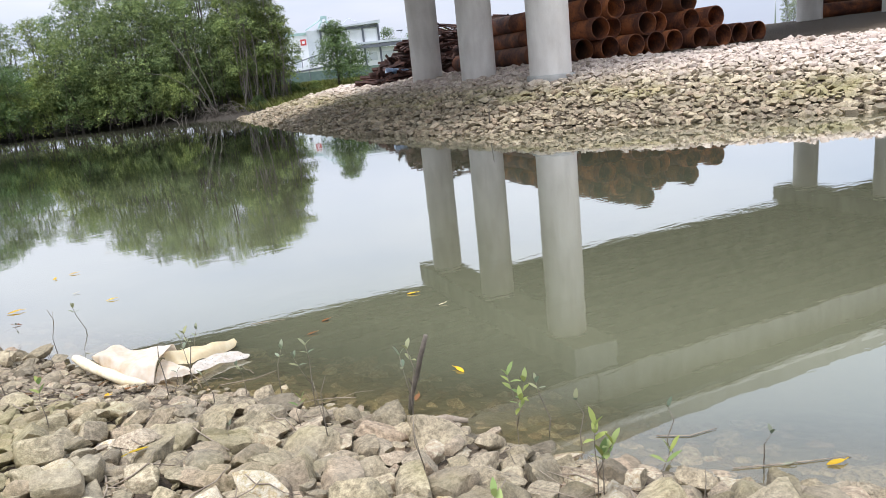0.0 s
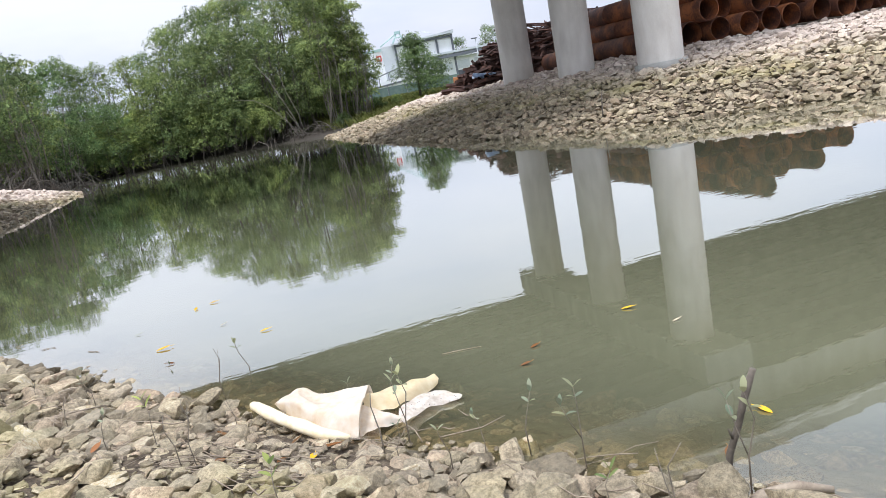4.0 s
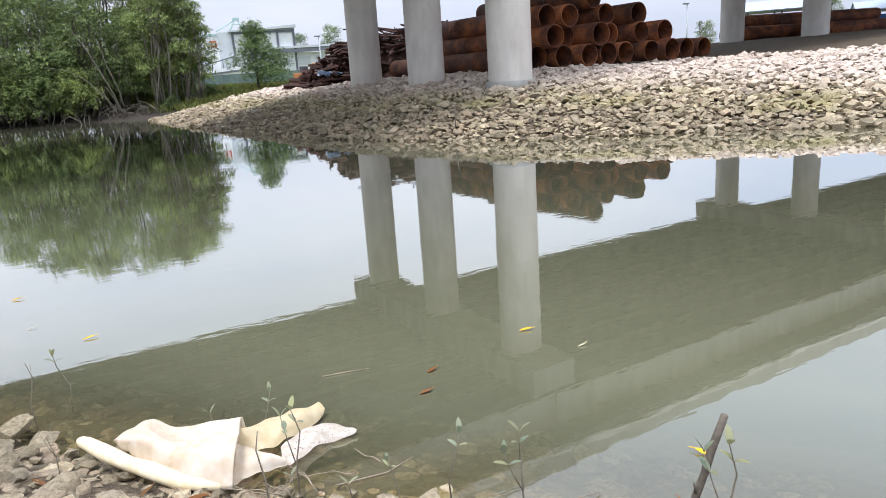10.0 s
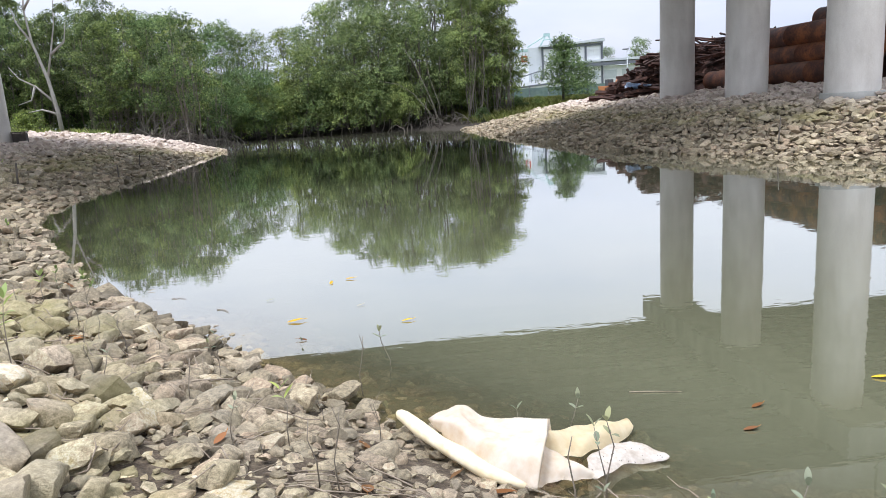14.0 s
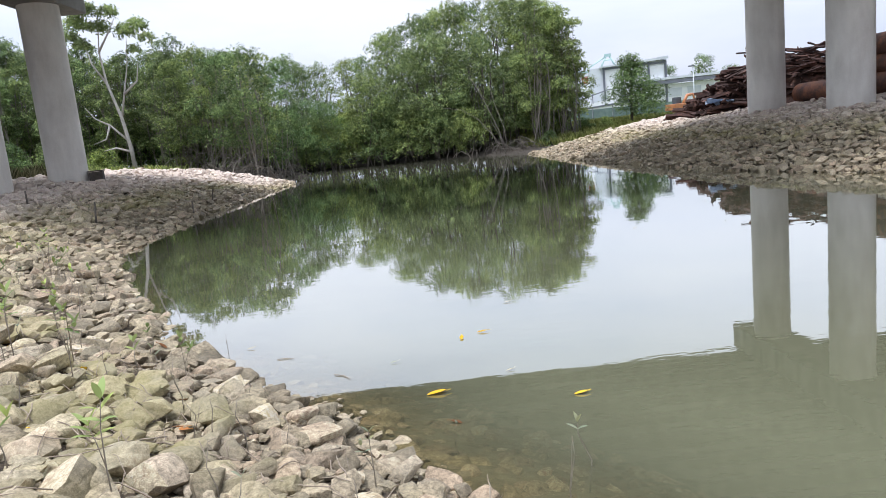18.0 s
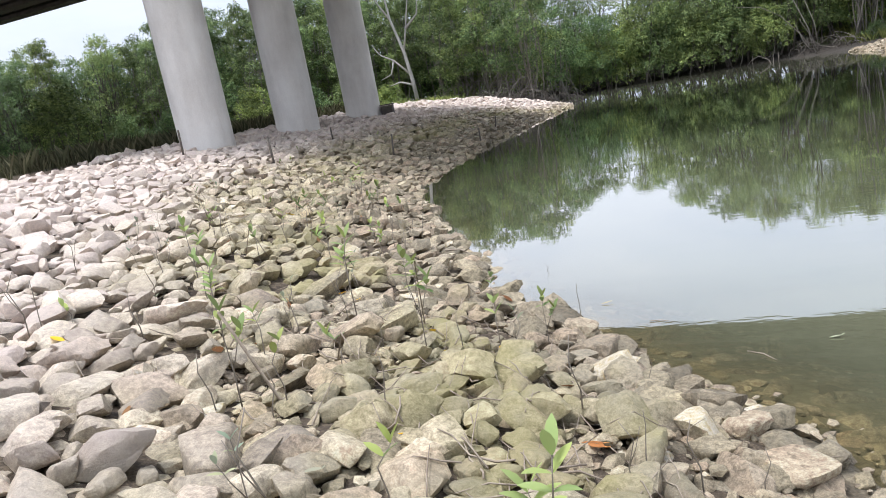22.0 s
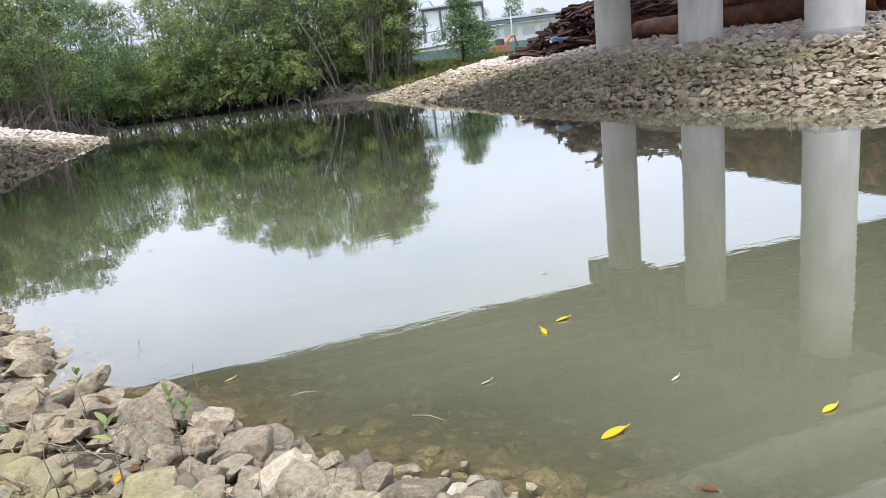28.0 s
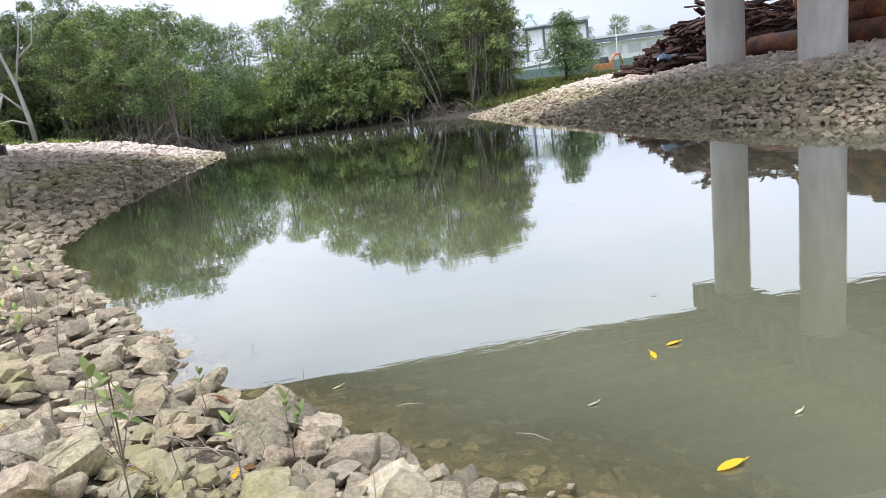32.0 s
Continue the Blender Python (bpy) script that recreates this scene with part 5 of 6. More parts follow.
def leaf_bm(length, width, fold=0.25, droop=0.2):
    """A pointed oval leaf along x, folded along its rib."""
    bm = bmesh.new()
    rows = []
    for s in (0.0, 0.12, 0.32, 0.55, 0.8, 1.0):
        w = width * 0.5 * math.sin(math.pi * min(1, s * 0.92 + 0.04)) ** 0.8 if 0 < s < 1 else width * 0.04
        z = -droop * length * s * s
        rows.append([bm.verts.new((length * s, -w, z + fold * w)), bm.verts.new((length * s, 0, z)), bm.verts.new((length * s, w, z + fold * w))])
    for a, b in zip(rows, rows[1:]):
        for j in (0, 1):
            bm.faces.new((a[j], b[j], b[j + 1], a[j + 1])).smooth = True
    return bm


def mesh_of(name, bm, material):
    me = bpy.data.meshes.new(name)
    bm.to_mesh(me)
    bm.free()
    me.materials.append(material)
    return me


YOUNG = leaf_material("sapling_leaf", (0.20, 0.255, 0.10), (0.35, 0.41, 0.155), (0.54, 0.57, 0.20))
LEAF_MESH = [mesh_of("leaf", leaf_bm(0.098, 0.040), YOUNG), mesh_of("leaf", leaf_bm(0.08, 0.032, 0.3, 0.35), YOUNG), mesh_of("leaf", leaf_bm(0.11, 0.04, 0.2, 0.1), YOUNG)]
GREY_LEAF = leaf_material("silty_leaf", (0.20, 0.22, 0.16), (0.33, 0.35, 0.26), (0.46, 0.47, 0.37), 0.7)
DUSTY_MESH = [mesh_of("leaf", leaf_bm(0.068, 0.027), GREY_LEAF), mesh_of("leaf", leaf_bm(0.055, 0.023, 0.3, 0.3), GREY_LEAF)]


def sapling(seed, h, pairs, meshes, label, branches=0):
    rng = np.random.default_rng(seed)
    s = thing("mangrove_sapling", label, "sapling", group="saplings on the bank")
    tips = [[(0, 0, -0.15), (rng.normal() * 0.012, rng.normal() * 0.012, h * 0.4), (rng.normal() * 0.02, rng.normal() * 0.02, h * 0.75), (rng.normal() * 0.035, rng.normal() * 0.035, h)]]
    for k in range(branches):
        a = rng.uniform(0, 6.28)
        b0 = Vector(tips[0][1])
        tips.append([tuple(b0), tuple(b0 + Vector((0.05 * math.cos(a), 0.05 * math.sin(a), h * 0.22))), tuple(b0 + Vector((0.09 * math.cos(a), 0.09 * math.sin(a), h * rng.uniform(0.35, 0.5))))])
    bm = bmesh.new()
    for i, t in enumerate(tips):
        tube_bm(t, [(0.0048 if i == 0 else 0.0034) * (1 - 0.55 * j / (len(t) - 1)) for j in range(len(t))], 6, bm)
    part("stem", bm, STEM, s)
    for t in tips:
        top, low = Vector(t[-1]), Vector(t[-2])
        for k in range(pairs):
            p = top.lerp(low, k / max(1, pairs) * 1.1)
            a = rng.uniform(0, 6.28)
            for half in (0, 180):
                ob = part("leaf", meshes[int(rng.integers(len(meshes)))], None, s)
                ob.matrix_basis = Matrix.Translation(p) @ pose(0, 0, 0, 0, -(62 - 22 * k + rng.normal() * 9), math.degrees(a) + half)
    return s


SPROUTS = [sapling(51, 0.42, 2, LEAF_MESH, "slender mangrove sapling with fresh green leaves"), sapling(52, 0.55, 3, LEAF_MESH, "slender mangrove sapling with fresh green leaves", 1), sapling(53, 0.34, 2, LEAF_MESH, "slender mangrove sapling with fresh green leaves"),
           sapling(54, 0.70, 3, LEAF_MESH, "tall mangrove sapling with glossy green leaves", 2)]
DUSTY = [sapling(55, 0.38, 2, DUSTY_MESH, "silt-covered grey-green mangrove seedling"), sapling(56, 0.30, 1, DUSTY_MESH, "silt-covered grey-green mangrove seedling"), sapling(57, 0.46, 2, DUSTY_MESH, "silt-covered grey-green mangrove seedling", 1)]
BARE = [sapling(58, 0.40, 0, DUSTY_MESH, "bare dead seedling stem"), sapling(59, 0.52, 0, DUSTY_MESH, "bare dead seedling stem", 1)]


def sprout(kind, x, y, turn, size=1.0):
    z = max(float(height(x, y)), -0.12)
    ob = copy_thing(kind, pose(x, y, z, 0, 0, turn))
    ob.scale = (size, size, size)
    return ob


PLANTED = [(SPROUTS[3], -4.07, 8.54, 0.85), (SPROUTS[1], -4.54, 7.49, 0.85), (SPROUTS[1], -6.27, 9.49, 0.9), (SPROUTS[2], -6.84, 12.70, 1.1), (SPROUTS[0], -4.33, 7.52, 0.8), (SPROUTS[0], -5.91, 9.12, 0.9), (SPROUTS[2], -6.39, 10.53, 0.9),
           (SPROUTS[1], -5.10, 8.18, 0.8), (SPROUTS[2], -4.36, 8.09, 0.8), (SPROUTS[0], -4.71, 7.97, 0.8), (SPROUTS[2], -3.56, 6.85, 0.8), (SPROUTS[1], -7.08, 12.74, 0.8), (SPROUTS[0], -3.68, 8.66, 0.9), (SPROUTS[0], -1.35, 5.55, 0.7), (SPROUTS[2], 1.55, 2.25, 0.8),
           (DUSTY[0], 0.58, 4.64, 1.0), (DUSTY[2], 0.74, 4.33, 1.0), (DUSTY[2], 1.2, 3.70, 1.1), (DUSTY[0], 1.84, 3.21, 1.0), (DUSTY[1], 1.91, 2.94, 1.0), (DUSTY[1], 2.33, 2.73, 0.9), (DUSTY[0], 0.35, 4.75, 0.7), (DUSTY[2], 0.02, 5.12, 1.0),
           (BARE[0], -0.15, 5.01, 1.0), (BARE[1], -1.0, 6.78, 0.9), (DUSTY[1], -0.2, 5.95, 0.8), (DUSTY[0], 0.1, 5.85, 0.9), (BARE[0], -3.48, 10.23, 0.65), (BARE[1], -3.93, 11.38, 0.4),
           (DUSTY[0], -0.83, 7.27, 1.0), (DUSTY[1], -1.5, 7.95, 0.5), (SPROUTS[1], -4.7, 9.0, 1.0), (SPROUTS[0], -6.5, 11.2, 1.0), (SPROUTS[2], -7.0, 12.5, 1.1), (SPROUTS[3], -5.4, 11.0, 0.7), (DUSTY[1], 2.55, 2.3, 0.8)]
PLANTED += [(SPROUTS[1], -5.82, 10.82, 0.9), (SPROUTS[3], 1.53, 2.96, 0.7), (SPROUTS[1], 1.5, 2.22, 0.75), (SPROUTS[2], 1.79, 2.12, 0.8), (SPROUTS[0], -0.72, 3.95, 0.7)]
SPREAD = np.random.default_rng(61)
for kind, x, y, s in PLANTED:
    sprout(kind, x, y, SPREAD.uniform(0, 360), s)
count = 0
while count < 130:
    x, y = SPREAD.uniform(-10.5, 2.0), SPREAD.uniform(1.2, 18.0)
    d = float(shore_distance(x, y))
    if not (0.35 < d < 3.4) or (x > -3.3 and d > 1.6) or math.hypot(x + 1.5, y - 3.5) < 1.6:
        continue
    kind = (SPROUTS + DUSTY + BARE)[int(SPREAD.choice(9, p=(0.05, 0.03, 0.08, 0.01, 0.09, 0.10, 0.06, 0.33, 0.25)))]
    sprout(kind, x, y, SPREAD.uniform(0, 360), SPREAD.uniform(0.5, 0.9))
    count += 1
for i, master in enumerate(SPROUTS + DUSTY + BARE):
    x, y = -6.2 - 0.35 * i, 13.2 + 0.5 * i
    master.matrix_basis = pose(x, y, float(height(x, y)))
# far seedlings on the shaded bank: thin stems only
for k in range(60):
    x, y = SPREAD.uniform(-12.5, -7.6), SPREAD.uniform(15, 34)
    if 0.4 < float(shore_distance(x, y)) < 4.5:
        sprout(BARE[k % 2] if k % 3 else SPROUTS[2], x, y, SPREAD.uniform(0, 360), SPREAD.uniform(0.5, 0.9))

YELLOW = leaf_material("yellow_leaf", (0.62, 0.36, 0.03), (0.80, 0.52, 0.04), (0.85, 0.62, 0.08), 0.5)
BROWN = leaf_material("fallen_leaf", (0.18, 0.08, 0.04), (0.40, 0.18, 0.08), (0.52, 0.29, 0.13), 0.6)
PALE = leaf_material("bleached_leaf", (0.38, 0.33, 0.24), (0.50, 0.44, 0.34), (0.60, 0.54, 0.44), 0.7)


def dropped_leaf(length, width, material):
    bm = leaf_bm(length, width, 0.35, -0.12)
    tube_bm([(length, 0, 0.01), (length * 1.25, 0.01, 0.012)], [0.003, 0.002], 5, bm)
    return mesh_of("fallen_leaf", bm, material)


FLOATING = [dropped_leaf(0.145, 0.055, YELLOW), dropped_leaf(0.10, 0.038, YELLOW), dropped_leaf(0.085, 0.034, BROWN), dropped_leaf(0.07, 0.02, PALE)]
for x, y, k, turn in ((-1.65, 8.56, 0, 8), (-1.14, 10.0, 1, 5), (-1.3, 9.83, 1, 80), (-0.75, 11.02, 3, 10), (-3.32, 10.29, 3, 20), (-1.93, 9.39, 3, 10), 
                      (2.09, 6.14, 1, -20), (1.19, 5.94, 2, 15), (1.0, 5.7, 2, 0), (2.21, 5.64, 3, 0), (-0.65, 8.26, 1, 8), (-1.44, 8.0, 2, 150),
                      (1.78, 4.2, 1, 100), (2.61, 2.25, 3, -25), (2.79, 2.13, 1, -15), (1.33, 4.0, 2, 50), (-1.03, 8.88, 3, 20)):
    solo("floating_leaf", FLOATING[k], None, ("large yellow leaf floating on the water", "yellow leaf floating on the water", "reddish brown leaf floating on the water", "pale bleached leaf floating on the water")[k], "leaf", pose(x, y, 0.006, 0, 0, turn), "floating leaves")
for pts in ([(0.62, 6.33), (0.75, 6.30), (0.92, 6.25)], [(-2.38, 9.25), (-2.3, 9.2), (-2.24, 9.1)], [(2.3, 2.8), (2.45, 2.7), (2.62, 2.68)], [(-2.95, 9.85), (-2.88, 9.86), (-2.8, 9.82)], [(0.2, 5.1), (0.45, 5.05), (0.62, 5.1)], [(2.4, 2.35), (2.62, 2.25), (2.95, 2.12)]):
    solo("floating_twig", tube_bm([(x, y, 0.006) for x, y in pts], [0.0035, 0.004, 0.002], 6), TWIG, "thin pale twig floating on the water", "twig", group="floating twigs")

for k in range(16):
    x, y = SPREAD.uniform(-4.5, 5.5), SPREAD.uniform(14, 32)
    solo("floating_leaf", FLOATING[3], None, "pale bleached leaf floating on the water", "leaf", pose(x, y, 0.006, 0, 0, SPREAD.uniform(0, 360)), "floating leaves")

# a small dark box at a pier's foot, and low green weeds round the pale tree
BOX = plain("dark_timber", (0.035, 0.03, 0.027), (0.09, 0.075, 0.06), 5.0, 0.85, 0.3)
crate = thing("timber_box", "small dark timber box beside a pier", "box", pose(-14.25, 33.2, float(height(-14.25, 33.2)) + 0.05, 0, 0, 12))
part("box_body", box_bm(0.5, 0.45, 0.42, (0, 0, 0.26), 0.02), BOX, crate)
part("box_lid", box_bm(0.56, 0.5, 0.05, (0, 0, 0.5), 0.01), BOX, crate)
WEEDS = np.random.default_rng(63)
xs, ys = WEEDS.uniform(-20.5, -14.5, 420), WEEDS.uniform(44.5, 48.5, 420)
v, f = grass_field(WEEDS, xs, ys, 0.42)
solo("weeds", joined("weeds", v, f, YOUNG), None, "fresh green weeds round the pale tree", "weeds", kind="stuff")


# ---- quarry-stone revetments ----
def rock_shape(rng, dirs, planes=11, rough=0.03):
    """A block broken along flat faces, its edges worn round."""
    q = np.linalg.qr(rng.normal(size=(3, 3)) + np.eye(3) * 2.2)[0]
    n = np.concatenate([q, -q, unit(rng.normal(size=(planes, 3)))])
    n = unit(n + rng.normal(size=n.shape) * 0.13)
    h = np.concatenate([rng.uniform(0.55, 0.85, 6), rng.uniform(0.68, 1.0, planes)])
    dots = np.maximum(dirs @ n.T, 1e-3) / h
    r = 1.0 / np.power((np.power(dots, 30)).sum(1), 1 / 30)
    ph = rng.uniform(0, 6.28, 6)
    bump = np.sin(dirs[:, 0] * 4.1 + ph[0]) * np.sin(dirs[:, 1] * 3.7 + ph[1]) + 0.6 * np.sin(dirs[:, 2] * 7.3 + ph[2]) * np.sin(dirs[:, 0] * 6.9 + ph[3]) + 0.4 * np.sin(dirs[:, 1] * 11 + ph[4]) * np.sin(dirs[:, 2] * 10 + ph[5])
    v = dirs * np.minimum(r, 1.25)[:, None] * (1 + rough * bump)[:, None]
    v *= np.array([rng.uniform(1.0, 1.5), rng.uniform(0.72, 0.98), rng.uniform(0.46, 0.70)])
    return v * 0.62


def ball(level):
    bm = bmesh.new()
    bmesh.ops.create_icosphere(bm, subdivisions=level, radius=1.0)
    d = unit(np.array([v.co[:] for v in bm.verts]))
    f = np.array([[v.index for v in p.verts] for p in bm.faces])
    bm.free()
    return d, f


ROCKS = np.random.default_rng(5)
fine_dirs, fine_faces = ball(3)
coarse_dirs, coarse_faces = ball(2)
FINE = [rock_shape(ROCKS, fine_dirs, int(ROCKS.integers(3, 9))) for _ in range(28)]
COARSE = [rock_shape(ROCKS, coarse_dirs, int(ROCKS.integers(4, 9)), 0.03) for _ in range(16)]


def broken_block(rng):
    """A far stone: the hull of a few worn corners, in flat facets."""
    bm = bmesh.new()
    q = np.linalg.qr(rng.normal(size=(3, 3)) + np.eye(3) * 2.2)[0]
    for sx in (-1, 1):
        for sy in (-1, 1):
            for sz in (-1, 1):
                p = np.array([sx, sy, sz]) * rng.uniform(0.55, 0.85, 3)
                for worn in ((1.0, 0.72, 0.86), (0.74, 1.0, 0.72)):
                    bm.verts.new(q @ (p * worn + rng.normal(size=3) * 0.05))
    made = bmesh.ops.convex_hull(bm, input=bm.verts[:])
    bmesh.ops.delete(bm, geom=[g for g in set(made["geom_interior"] + made["geom_unused"]) if isinstance(g, bmesh.types.BMVert)], context="VERTS")
    bm.verts.index_update()
    v = np.array([w.co[:] for w in bm.verts]) * np.array([rng.uniform(0.95, 1.3), rng.uniform(0.7, 0.95), rng.uniform(0.48, 0.72)])
    f = np.array([[w.index for w in p.verts] for p in bm.faces])
    bm.free()
    return v * 0.60, f


BLOCKS = [broken_block(ROCKS) for _ in range(24)]
BLOCK_V, BLOCK_F = [b[0] for b in BLOCKS], [b[1] for b in BLOCKS]


def stone_mesh(name, v, f):
    """Stones with crisp broken edges."""
    me = joined(name, v, f, STONE, True)
    me.set_sharp_from_angle(angle=radians(42))
    return me


def scatter(rng, x0, x1, y0, y1, step, keep):
    """Places on a jittered lattice that keep() allows."""
    xs, ys = np.arange(x0, x1, step), np.arange(y0, y1, step * 0.88)
    gx, gy = np.meshgrid(xs, ys)
    gx = gx + (np.arange(len(ys)) % 2)[:, None] * step / 2
    gx, gy = (gx + rng.uniform(-0.28, 0.28, gx.shape) * step).ravel(), (gy + rng.uniform(-0.28, 0.28, gy.shape) * step).ravel()
    ok = keep(gx, gy)
    return gx[ok], gy[ok]


def rock_turn(rng):
    return np.array((Matrix.Rotation(rng.uniform(0, 6.28), 3, "Z") @ Matrix.Rotation(rng.normal() * 0.24, 3, "X") @ Matrix.Rotation(rng.normal() * 0.24, 3, "Y")))


SIZES, SHARES = (0.55, 0.8, 1.0, 1.2, 1.45, 1.8), (0.2, 0.2, 0.24, 0.19, 0.12, 0.05)


def muddy(x, y):
    """1 on the trodden silty patch beside the foam sheet, where only small stones lie; 0 away from it."""
    return np.clip(1.5 - np.hypot((np.asarray(x) + 0.95) / 0.95, (np.asarray(y) - 5.25) / 0.75), 0, 1)


def rock_field(rng, xs, ys, size, shapes, faces, lift=0.22, sink=0.0):
    """Joined arrays of many stones lying on the slope."""
    zs = height(xs, ys)
    vs, fs, at = [], [], 0
    for x, y, z in zip(xs, ys, zs):
        s = size * rng.choice(SIZES, p=SHARES)
        k = int(rng.integers(len(shapes)))
        v = shapes[k] @ rock_turn(rng).T * s + np.array([x, y, z + s * (lift * rng.uniform(0.0, 1.9) - sink) * (z > -0.05) - 0.03 * (z < -0.05)])
        vs.append(v)
        fs.append((faces[k] if isinstance(faces, list) else faces) + at)
        at += len(v)
    return np.concatenate(vs), np.concatenate(fs)


def near_bank(x, y):
    return ((x + 0.75 * y < 13) | (x < -5)) & (y < 46) & (x < 8)


def in_nearest(x, y):
    """The stretch of bank along which the walk goes."""
    return near_bank(x, y) & (np.hypot(x + 1.5, (y - 5.0) * 0.8) < 5.2)


def band(lo, hi, ok):
    def keep(x, y):
        d = shore_distance(x, y)
        return (d > lo) & (d < hi) & ok(x, y)
    return keep


near_revetment = thing("near_revetment", "sloping bank of loose pale quarry stones at the water", "stone bank", kind="structure")
# a bed of smaller stones, and larger blocks lying on it
xs, ys = scatter(ROCKS, -8.0, 5.0, -2.5, 12.5, 0.128, band(-1.25, 4.0, in_nearest))
v, f = rock_field(ROCKS, xs, ys, 0.128, COARSE, coarse_faces, 0.12, 0.30)
tagged(part("bed_stones", stone_mesh("bed_stones", v, f), None, near_revetment), kind="stuff")
xs, ys = scatter(ROCKS, -8.0, 5.0, -2.5, 12.5, 0.168, band(0.08, 4.0, lambda x, y: in_nearest(x, y) & (muddy(x, y) < 0.35 + 0.5 * (np.sin(x * 37 + y * 53) > 0.4))))
order = np.argsort(shore_distance(xs, ys) + ROCKS.uniform(0, 1.2, len(xs)) + 3.0 * (np.hypot(xs + 1.8, ys - 6.2) > 3.4))
rock_meshes = [stone_mesh("stone", v, fine_faces) for v in FINE]
zs = height(xs, ys)
for i in order[:300]:
    s = 0.138 * ROCKS.choice(SIZES, p=SHARES)
    beside = -1.0 < xs[i] < 0.62 and 5.0 < ys[i] < 6.35
    if beside or muddy(xs[i], ys[i]) > 0.2:
        s = min(s, 0.115 if beside else 0.14)
    ob = part("stone", rock_meshes[int(ROCKS.integers(len(rock_meshes)))], None, near_revetment)
    ob.matrix_basis = Matrix.Translation((xs[i], ys[i], zs[i] + s * ROCKS.uniform(0.06, 0.38) - 0.03 * beside)) @ Matrix(rock_turn(ROCKS).tolist()).to_4x4() @ Matrix.Diagonal((s, s, s, 1))
rest = order[300:]
v, f = rock_field(ROCKS, xs[rest], ys[rest], 0.142, FINE, fine_faces, 0.16, -0.10)
tagged(part("loose_stones", stone_mesh("loose_stones", v, f), None, near_revetment), kind="stuff")
FIELDS = [
    # name, area, step, size, shapes, faces, rule
    ("bank_stones", (-16.5, 9.0, -6.0, 21.0), 0.172, 0.160, COARSE, coarse_faces, band(-0.6, 6.0, lambda x, y: (np.hypot(x + 2.5, y - 6.5) < 6.6) & near_bank(x, y) & ~(in_nearest(x, y) & (shore_distance(x, y) < 4.0)))),
    ("bank_stones", (-16.5, 9.0, -6.0, 21.0), 0.160, 0.155, BLOCK_V, BLOCK_F, band(-0.6, 8.6, lambda x, y: near_bank(x, y) & ~(in_nearest(x, y) & (shore_distance(x, y) < 4.0)) & ~((np.hypot(x + 2.5, y - 6.5) < 6.6) & (shore_distance(x, y) < 6.0)))),
    ("bank_stones", (-21.0, -6.0, 21.0, 47.5), 0.178, 0.172, BLOCK_V, BLOCK_F, band(-0.5, 10.6, lambda x, y: near_bank(x, y) | ((x < -5) & (y < 47.5)))),
]
for name, area, step, size, shapes, faces, rule in FIELDS:
    xs, ys = scatter(ROCKS, *area, step, rule)
    v, f = rock_field(ROCKS, xs, ys, size, shapes, faces)
    tagged(part(name, stone_mesh(name, v, f), None, near_revetment), kind="stuff")
# small broken stone between the blocks
xs, ys = scatter(ROCKS, -8.0, 4.5, -1.0, 12.0, 0.095, band(-0.5, 2.4, lambda x, y: in_nearest(x, y) & (np.hypot(x + 1.9, y - 6.2) < 4.3)))
v, f = rock_field(ROCKS, xs, ys, 0.05, [rock_shape(ROCKS, ball(1)[0], 6) for _ in range(12)], ball(1)[1], 0.25)
tagged(part("rubble", stone_mesh("rubble", v, f), None, near_revetment), kind="stuff")

far_revetment = thing("far_revetment", "broad cone of pale pinkish quarry stones below the piers", "stone bank", kind="structure")
right = band(-0.55, 9.4, lambda x, y: (x > 5.5) & (y < 52) & (x + 0.75 * y > 16) & (y > -4))
xs, ys = scatter(ROCKS, 5.0, 36.0, -4.0, 52.0, 0.172, right)
close = (ys < 30) & (xs < 20) & (shore_distance(xs, ys) < 5) & (ys > 9)
rank = np.argsort(np.where(close, np.hypot(xs - 10.5, ys - 18.5), 1e6))
zs = height(xs, ys)
far_meshes = [stone_mesh("stone", v, coarse_faces) for v in COARSE]
for i in rank[:300]:
    s = 0.168 * ROCKS.choice(SIZES, p=SHARES)
    ob = part("stone", far_meshes[int(ROCKS.integers(len(far_meshes)))], None, far_revetment)
    ob.matrix_basis = Matrix.Translation((xs[i], ys[i], zs[i] + s * 0.22 * ROCKS.uniform(0.0, 1.9) * (zs[i] > -0.05) - 0.05 * (zs[i] < -0.02))) @ Matrix(rock_turn(ROCKS).tolist()).to_4x4() @ Matrix.Diagonal((s, s, s, 1))
v, f = rock_field(ROCKS, xs[rank[300:]], ys[rank[300:]], 0.168, BLOCK_V, BLOCK_F)
tagged(part("bank_stones", stone_mesh("bank_stones", v, f), None, far_revetment), kind="stuff")


# ---- leaves and twigs lying on the stones ----
bpy.context.view_layer.update()
GRAPH = bpy.context.evaluated_depsgraph_get()


def top_of(x, y):
    hit, place, normal, _, _, _ = scene.ray_cast(GRAPH, Vector((x, y, 1.75)), Vector((0, 0, -1)))
    return (place, normal) if hit else (Vector((x, y, float(height(x, y)))), Vector((0, 0, 1)))


